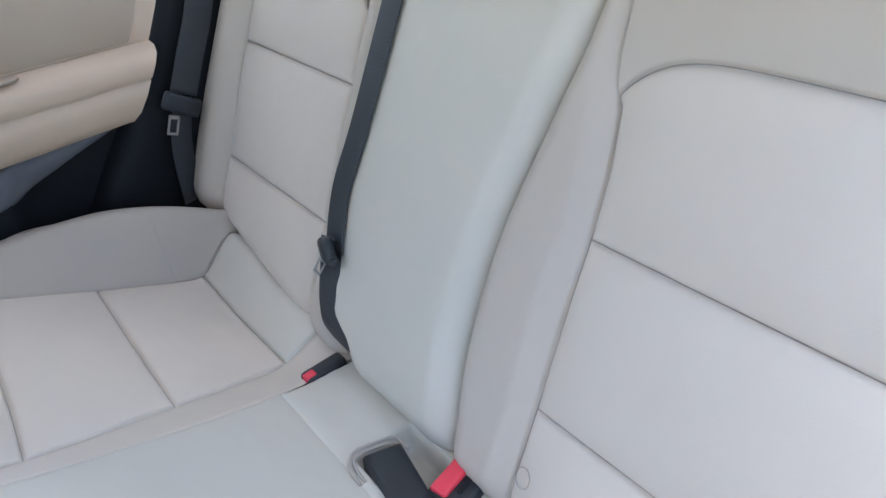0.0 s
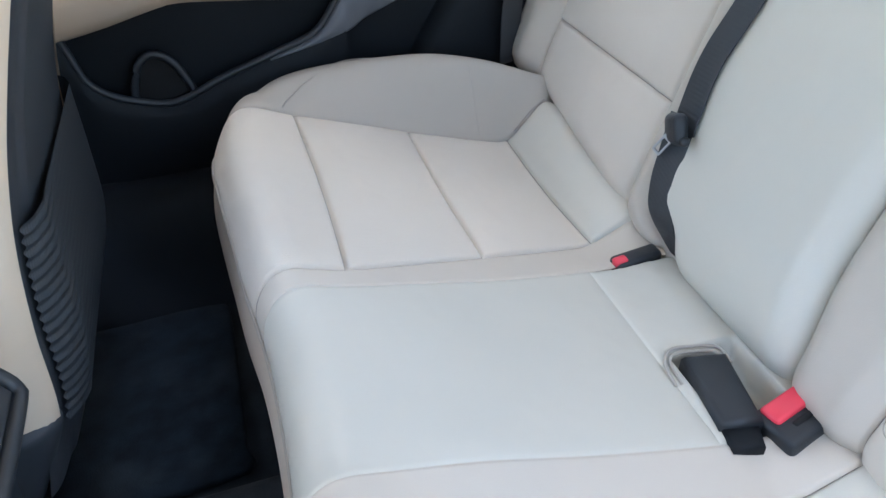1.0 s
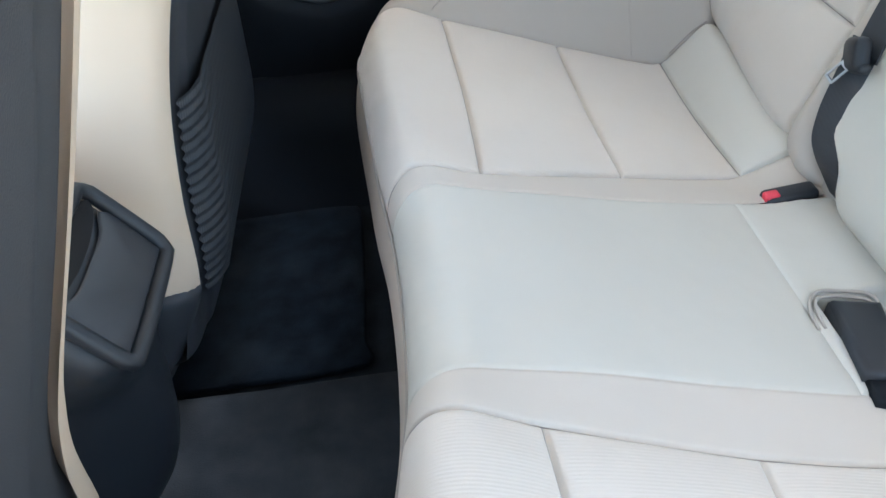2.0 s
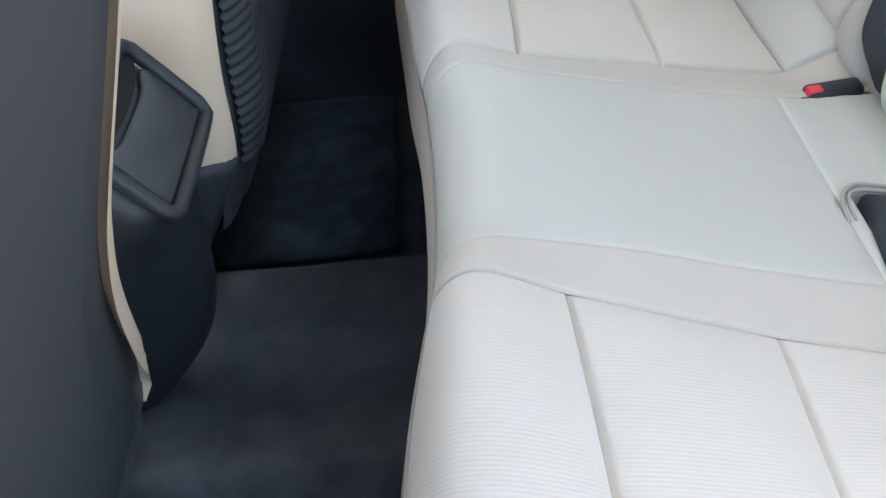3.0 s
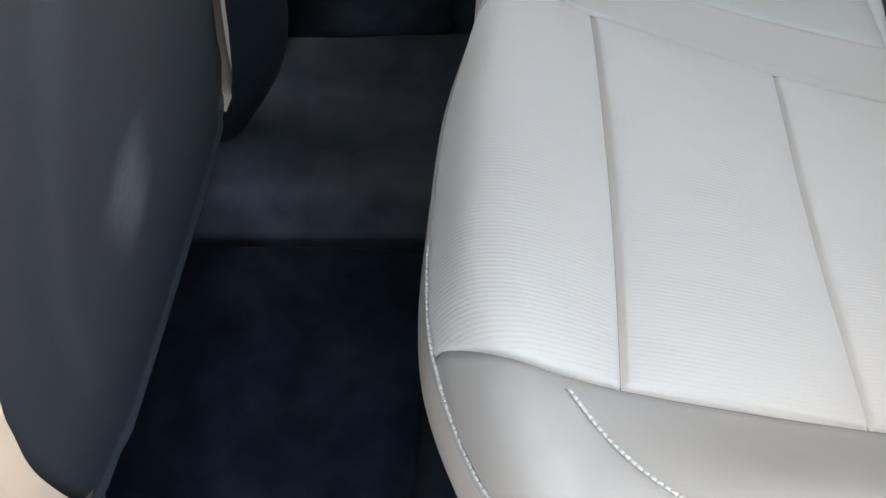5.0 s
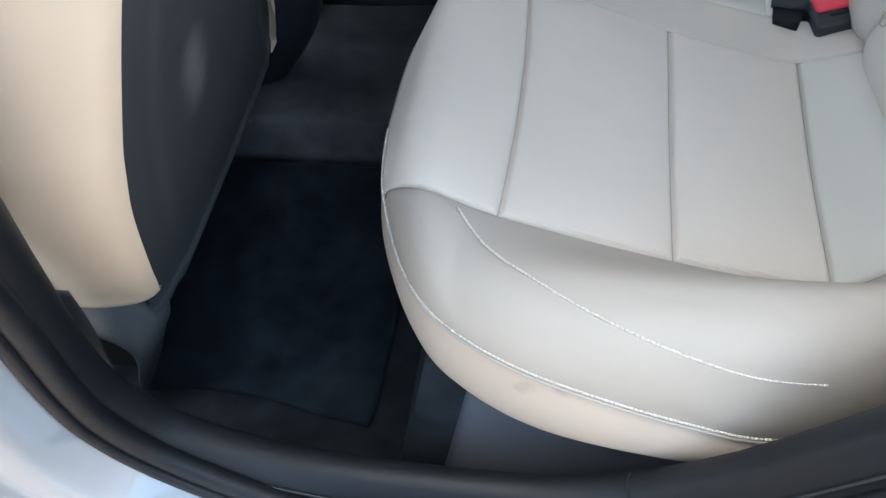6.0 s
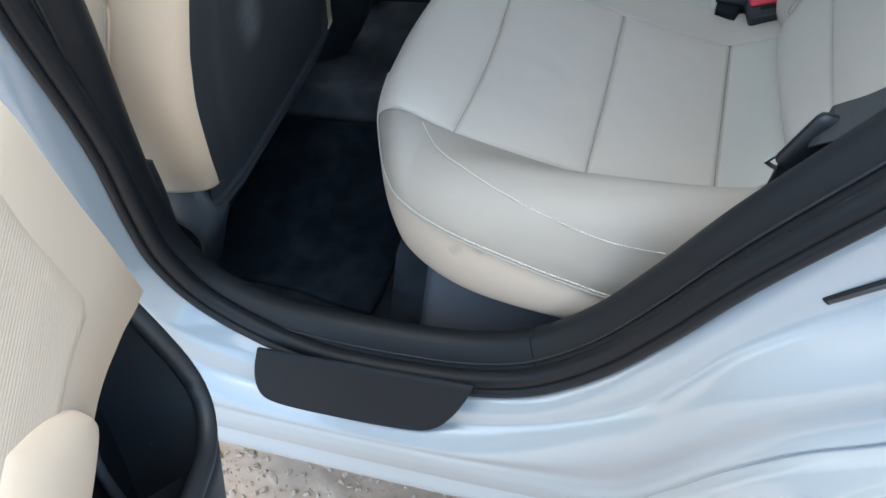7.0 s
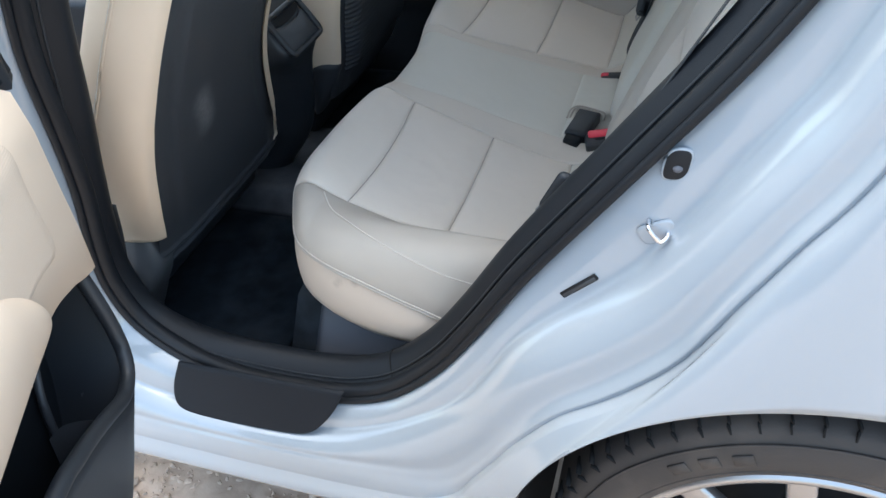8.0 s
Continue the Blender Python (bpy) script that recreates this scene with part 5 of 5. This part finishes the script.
    hold = spline([(-0.064, 0.664, 0.590), (-0.060, 0.664, 0.636), (-0.046, 0.665, 0.670), (-0.024, 0.666, 0.682), (0.000, 0.665, 0.668), (0.016, 0.664, 0.636), (0.028, 0.664, 0.590)], 40)
    tube("bottle_holder", hold, 0.0062, BLACK, d, "round moulded bottle holder")
    prism("bottle_recess", [(0.036 * math.cos(a), 0.056 * math.sin(a)) for a in np.linspace(0, 2 * math.pi, 30, endpoint=False)], Matrix.Translation((-0.022, 0.676, 0.628)) @ pose(0, 0, 0, 90), 0.004, DARK, d)
    grid("window_glass", np.stack([np.stack([np.linspace(-0.25 + s, 0.62 + 0.6 * s, 8), np.full(8, 0.75 - 0.45 * s), np.full(8, 1.0 + 1.1 * s)], -1) for s in (0.0, 0.1, 0.2, 0.3)]), GLASS, d, "dark tinted door glass")
    # sill ledge under the door
    s = grid("sill_ledge", np.stack([np.stack([np.linspace(-1.2, 0.3, 30), np.full(30, y), np.full(30, z)], -1) for y, z in ((0.57, 0.27), (0.598, 0.39), (0.610, 0.455), (0.628, 0.484), (0.66, 0.490), (0.70, 0.486), (0.72, 0.30))]), DEEP)
    tagged(s, "black plastic sill ledge beside the floor carpet", "sill", kind="structure")
    # dark trim behind the door
    rows = []
    for z in np.linspace(0.42, 1.10, 30):
        e = float(edge(min(z, 1.02)))
        rows.append([(e - 0.002, 0.705, z), (e + 0.006, 0.674, z), (e + 0.03, 0.664, z), (e + 0.10, 0.666, z), (e + 0.22, 0.675, z), (e + 0.34, 0.69, z)])
    p = grid("pillar_trim", np.array(rows), DEEP)
    tagged(p, "black plastic trim beside the backrest", "trim", kind="structure")
    b = empty("seat_belt", "dark grey seat belt hanging beside the outer backrest", "seat belt", (0.53, 0.64, 0.60))
    band("webbing", spline([(0.665, 0.655, 1.05), (0.615, 0.645, 0.90), (0.575, 0.640, 0.82), (0.548, 0.638, 0.765)], 30), (0.9, 0.1, -0.3), 0.046, 0.0014, WEB, b)
    block("tongue_head", (0.062, 0.016, 0.030), pose(0.540, 0.634, 0.752, 0, 32, 0), BLACK, b, "black tongue grip", 0.006, 3)
    tongue(pose(0.518, 0.632, 0.724, 0, 22, 0) @ Matrix.Diagonal((0.8, 1, 0.8, 1)), b)
    band("lower_webbing", spline([(0.545, 0.640, 0.76), (0.525, 0.645, 0.68), (0.520, 0.65, 0.58)], 20), (0.8, 0.3, 0.1), 0.042, 0.0014, WEB, b)


build_far_side()


# ---- near side: belt, trims, floor mat ----
def floor_mat(outline, label):
    out = spline(outline, 80, True)
    rows = []
    for k, dz in ((1.0, 0.0), (1.0, 0.006), (0.985, 0.0085), (0.9, 0.008), (0.6, 0.008), (0.3, 0.008), (0.02, 0.008)):
        c = out.mean(0) + (out - out.mean(0)) * k
        z = 0.2835 + dz + 0.003 * np.array([noise.noise((a * 8, b * 8, 1)) for a, b in c])
        rows.append(np.column_stack([c, z]))
    m = grid("floor_mat", np.stack(rows), MAT, loop_v=True)
    return tagged(m, label, "floor mat", "rear floor mats")


def build_near_side():
    b = empty("seat_belt", "dark grey seat belt with its tongue beside the door trim", "seat belt", (0.52, -0.62, 0.6))
    band("webbing", spline([(0.69, -0.672, 1.05), (0.62, -0.670, 0.92), (0.56, -0.655, 0.83), (0.525, -0.635, 0.785)], 30), (0.15, 1.0, -0.1), 0.046, 0.0014, WEB, b)
    block("tongue_head", (0.062, 0.014, 0.028), pose(0.520, -0.640, 0.772, 0, -62, 8), BLACK, b, "black tongue grip", 0.008, 3)
    tongue(pose(0.505, -0.633, 0.746, 0, 38, 0) @ Matrix.Diagonal((0.75, 1, 0.8, 1)), b)
    band("lower_webbing", spline([(0.518, -0.63, 0.76), (0.508, -0.632, 0.70), (0.500, -0.64, 0.62), (0.52, -0.64, 0.55)], 24), (0.7, 0.5, 0.1), 0.040, 0.0014, WEB, b)
    rows = []
    for z in np.linspace(0.44, 1.10, 24):
        e = 0.36 + 0.42 * (z - 0.44) / 0.60
        rows.append([(e, -0.665, z), (e + 0.04, -0.662, z), (e + 0.12, -0.665, z), (e + 0.30, -0.68, z)])
    p = grid("pillar_trim", np.array(rows), BLACK)
    tagged(p, "black plastic pillar trim beside the backrest", "trim", kind="structure")
    # grey trim below the cushion, next to the sill
    rows, strip = [], []
    for z in np.linspace(0.235, 0.485, 18):
        hx = 0.066 + 0.23 * (z - 0.415)
        y = -0.655 + 0.05 * (z - 0.235) / 0.235
        strip.append([(hx + d, y - (0.004 if d > 0.01 else 0), z) for d in (0.0, 0.004, 0.02, 0.040, 0.046)])
        rows.append(np.stack([np.linspace(hx + 0.030, 0.42, 24), np.full(24, y + 0.002), np.full(24, z)], -1))
    for dz, dy in ((0.012, 0.03), (0.03, 0.07)):
        strip.append([(a + 0.3 * dz, b + dy, c + dz) for a, b, c in strip[17]])
    tagged(grid("riser_side", np.array(strip), CARPET), "black carpet edge of the riser below the bench", "riser", kind="structure")
    g = grid("side_panel", np.array(rows), GREY)
    tagged(g, "smooth dark grey panel under the bench beside the sill", "trim", kind="structure")
    floor_mat([(-0.72, -0.54), (-0.35, -0.563), (-0.25, -0.555), (-0.19, -0.556), (-0.14, -0.561), (-0.08, -0.573), (-0.022, -0.578), (-0.006, -0.55), (-0.005, -0.25), (-0.02, -0.185), (-0.35, -0.18), (-0.72, -0.20)], "black carpet floor mat with a wavy edge beside the open door")
    # added mat, not seen: its dark colour deepens the far footwell's shade
    floor_mat([(-0.72, 0.56), (-0.30, 0.565), (-0.10, 0.57), (-0.02, 0.565), (-0.006, 0.54), (-0.006, 0.26), (-0.02, 0.205), (-0.35, 0.20), (-0.72, 0.205)], "added black mat darkening the shaded floor behind the passenger seat")
    # kick trim between pillar and floor
    rows = []
    for z in np.linspace(0.24, 0.56, 12):
        x = np.linspace(-0.80, -0.33, 30)
        rows.append(np.stack([x, np.full(30, -0.655 + 0.02 * (z < 0.3)), np.full(30, z)], -1))
    k = grid("kick_trim", np.array(rows), BLACK)
    tagged(k, "black plastic kick trim at the pillar foot", "trim", kind="structure")


build_near_side()


# ---- open near door ----
DOOR = Vector((-0.004, -0.868, 0))
DU = Vector((0.451, -0.893, 0))
DW = Vector((0.893, 0.451, 0))


def at_door(u, w, z):
    return tuple(DOOR + DU * float(u) + DW * float(w) + Vector((0, 0, float(z))))


def build_open_door():
    d = empty("rear_door", "white rear door standing open with tan and black trim", "car door", (0.15, -1.2, 0.2))
    us = np.linspace(0, 0.92, 80)
    low = ease([-0.1, 0.0, 0.07, 0.15, 0.3, 1.0], [0.735, 0.748, 0.778, 0.80, 0.80, 0.80])
    hinge = ease([0.70, 0.75, 0.80, 0.90, 0.97, 1.02], [0.0, 0.0, 0.002, 0.000, -0.022, -0.045])
    rows = []
    for f, w in ((0.0, -0.02), (0.0, -0.006), (0.02, 0.0), (0.3, 0.004), (0.5, 0.004), (0.8, 0.0), (0.97, -0.012), (1.0, -0.03)):
        r = []
        for u in us:
            z = float(low(u)) + (0.985 - float(low(u))) * f
            r.append(at_door(u + float(hinge(z)), w, z))
        rows.append(r)
    grid("door_panel", np.array(rows), DOOR_TAN, d, "tan padded upper door panel")
    rows = []
    for f in np.linspace(0.24, 0.93, 24):
        w = float(np.interp(f, (0.02, 0.3, 0.5, 0.8, 0.97), (0.0, 0.004, 0.004, 0.0, -0.012))) + (0.0016 if 0.25 < f < 0.92 else -0.002)
        e = min(f - 0.24, 0.93 - f) / 0.10
        start = 0.062 + 0.040 * (1 - math.sqrt(max(0.0, 1 - max(0.0, 1 - e) ** 2)))
        r = []
        for u in np.linspace(start, 0.90, 60):
            z = float(low(u)) + (0.985 - float(low(u))) * f
            r.append(at_door(u + float(hinge(z)), w - (0.004 if u == start else 0.0), z))
        rows.append(r)
    grid("cloth_insert", np.array(rows), TAN_RIB, d, "tan finely ribbed door insert")
    # armrest
    rows = []
    for u in np.r_[np.linspace(0.158, 0.25, 30), np.linspace(0.27, 0.86, 20)]:
        e = math.sqrt(max(0.0, 1 - max(0.0, (0.20 - u) / 0.042) ** 2))
        k = 1.05 * math.sqrt(min(1.0, (u - 0.150) / 0.07))
        rows.append([at_door(u, w * (0.35 + 0.65 * e), 0.800 + h * k) for w, h in spline([(-0.01, -0.004), (0.003, 0.001), (0.010, 0.016), (0.0145, 0.036), (0.0155, 0.056), (0.012, 0.076), (0.005, 0.090), (-0.008, 0.096)], 26)])
    grid("armrest", np.array(rows), DOOR_TAN, d, "tan padded armrest")
    # black lower panel and pocket
    grid("lower_panel", np.array([[at_door(u, w, z) for u in np.linspace(0.10 * max(0, (0.60 - z) / 0.24), 0.9, 40)] for z, w in ((0.36, -0.09), (0.46, -0.09), (0.50, -0.095), (0.60, -0.095), (0.77, -0.09), (0.80, -0.012))]), DEEP, d, "black plastic lower door panel")
    rim = spline([(-0.002, -0.020, 0.765), (0.008, -0.010, 0.73), (0.015, -0.003, 0.695), (0.022, 0.002, 0.660), (0.036, 0.006, 0.630), (0.060, 0.008, 0.615), (0.095, 0.009, 0.618), (0.14, 0.009, 0.642), (0.19, 0.008, 0.667), (0.24, 0.007, 0.688), (0.30, 0.006, 0.708), (0.50, 0.003, 0.745), (0.80, 0.0, 0.775)], 90)
    rows = []
    for f, dw in ((1.0, -0.012), (1.0, -0.008), (1.0, 0.0), (0.95, 0.001), (0.85, -0.004), (0.75, -0.009), (0.55, -0.022), (0.35, -0.038), (0.15, -0.056), (0.05, -0.07), (0.0, -0.09)):
        r = []
        for u, w, z in rim:
            e = float(smooth01(np.array((u - 0.012) / 0.05)))
            g = 1 - f
            r.append(at_door(u + 0.02 * g + 0.20 * e * g ** 0.85, w + dw - 0.05 * (1 - e) * min(1, 2 * g), z - 0.26 * g * (0.25 + 0.75 * e)))
        rows.append(r)
    grid("map_pocket", np.array(rows), BLACK, d, "black map pocket with a rounded rim")
    tube("pocket_rim", [at_door(u, w - 0.006, z) for u, w, z in rim], 0.0095, BLACK, d, "thick rounded pocket rim", sides=10)
    grid("pocket_floor", np.array([[at_door(u, -0.095 + k * 0.03, 0.475) for u in np.linspace(0.25, 0.8, 20)] for k in (0.0, 0.5, 1.0)]), DARK, d)
    grid("pocket_end", np.array([[at_door(-0.004 + 0.10 * max(0, (0.70 - z) / 0.26), w, z) for w in (-0.10, -0.06, -0.03, -0.016)] for z in np.linspace(0.62, 0.785, 16)]), DEEP, d)
    # divider and cup shape inside the pocket
    for z0, pts in ((0.50, [(0.058, -0.062, 0.602), (0.048, -0.048, 0.592), (0.034, -0.030, 0.566), (0.026, -0.022, 0.548)]), (0.48, [(0.150, -0.070, 0.628), (0.138, -0.055, 0.634), (0.115, -0.042, 0.612), (0.090, -0.036, 0.580)])):
        top = spline(pts, 20)
        grid("pocket_divider", np.array([[at_door(u + 0.012 * k, w - 0.01 * k, z + (z0 - z) * k) for u, w, z in top] for k in (0.0, 0.02, 0.3, 0.65, 1.0)]), PANEL, d, "curved divider in the pocket")
    tube("cup_rib", [at_door(*p) for p in spline([(0.062, -0.088, 0.70), (0.078, -0.086, 0.67), (0.094, -0.085, 0.650), (0.107, -0.084, 0.622), (0.118, -0.084, 0.575)], 30)], 0.0055, PANEL, d, "raised edge of the bottle cup")
    # outer skin, hinge edge, window
    grid("outer_skin", np.array([[at_door(u, w, z) for u in np.linspace(0.16, 0.95, 30)] for z, w in ((0.36, -0.12), (0.42, -0.14), (0.60, -0.155), (0.85, -0.15), (0.99, -0.12))]), PAINT, d, "white door skin")
    grid("hinge_edge", np.array([[at_door(u, w, z) for u, w in ((0.16, -0.152), (0.03, -0.125), (-0.006, -0.105), (-0.008, -0.06), (-0.006, -0.026))] for z in np.linspace(0.72, 0.985, 30)]), PAINT, d, "white hinge side of the door")
    grid("belt_strip", np.array([[at_door(u, w, z) for u in np.linspace(-0.08, 0.93, 30)] for w, z in ((-0.025, 0.980), (-0.028, 0.998), (-0.045, 1.004), (-0.06, 0.998))]), RUBBER, d, "black window belt strip")
    grid("window_glass", np.array([[at_door(u, -0.06 - 0.03 * k, 0.99 + 0.38 * k) for u in np.linspace(-0.02 + 0.05 * k, 0.88 - 0.2 * k, 10)] for k in np.linspace(0, 1, 6)]), GLASS, d, "dark tinted door glass")
    grid("window_frame", np.array([[at_door(u + 0.06 * k, w, 0.97 + 0.42 * k) for u, w in ((-0.09, -0.10), (-0.09, -0.03), (-0.05, -0.02), (-0.045, -0.05))] for k in np.linspace(0, 1, 8)]), BLACK, d, "black window frame")


build_open_door()


# ---- small things ----
def build_small():
    # cloth left on the driver seat
    th, ph = np.linspace(0, 2 * np.pi, 40, endpoint=False), np.linspace(0.05, np.pi - 0.05, 20)
    P = []
    for b in ph:
        r = []
        for a in th:
            d = Vector((math.cos(a) * math.sin(b), math.sin(a) * math.sin(b), math.cos(b)))
            k = 1 + 0.45 * noise.noise(d * 2.3) + 0.18 * noise.noise(d * 7)
            r.append((CLOTH_AT[0] + 0.09 * k * d.x, CLOTH_AT[1] + 0.09 * k * d.y, CLOTH_AT[2] + 0.08 * k * d.z))
        P.append(r)
    c = grid("cloth", np.array(P), CLOTH, loop_v=True, caps=True)
    tagged(c, "crumpled blue-grey and white cloth on the driver seat", "cloth")
    # webbing end with a sewn label at the pillar foot
    b = empty("seat_belt", "dark front seat belt end anchored at the pillar foot", "seat belt", (-0.33, -0.61, 0.33))
    band("webbing", spline([(-0.205, -0.640, 0.66), (-0.225, -0.632, 0.59), (-0.246, -0.628, 0.52), (-0.264, -0.625, 0.45), (-0.275, -0.618, 0.38), (-0.285, -0.61, 0.31)], 30), (1.0, 0.1, 0.2), 0.044, 0.0014, WEB, b)
    for k in range(5):
        block("label_bar", (0.019, 0.0025, 0.0065), pose(-0.250 - 0.0035 * k, -0.6295 + 0.0008 * k, 0.492 - 0.0135 * k, 0, -14, 0), LABEL, b, "pale label bar", 0.001, 2)


CLOTH_AT = (-0.40, -0.42, 0.60)
build_small()
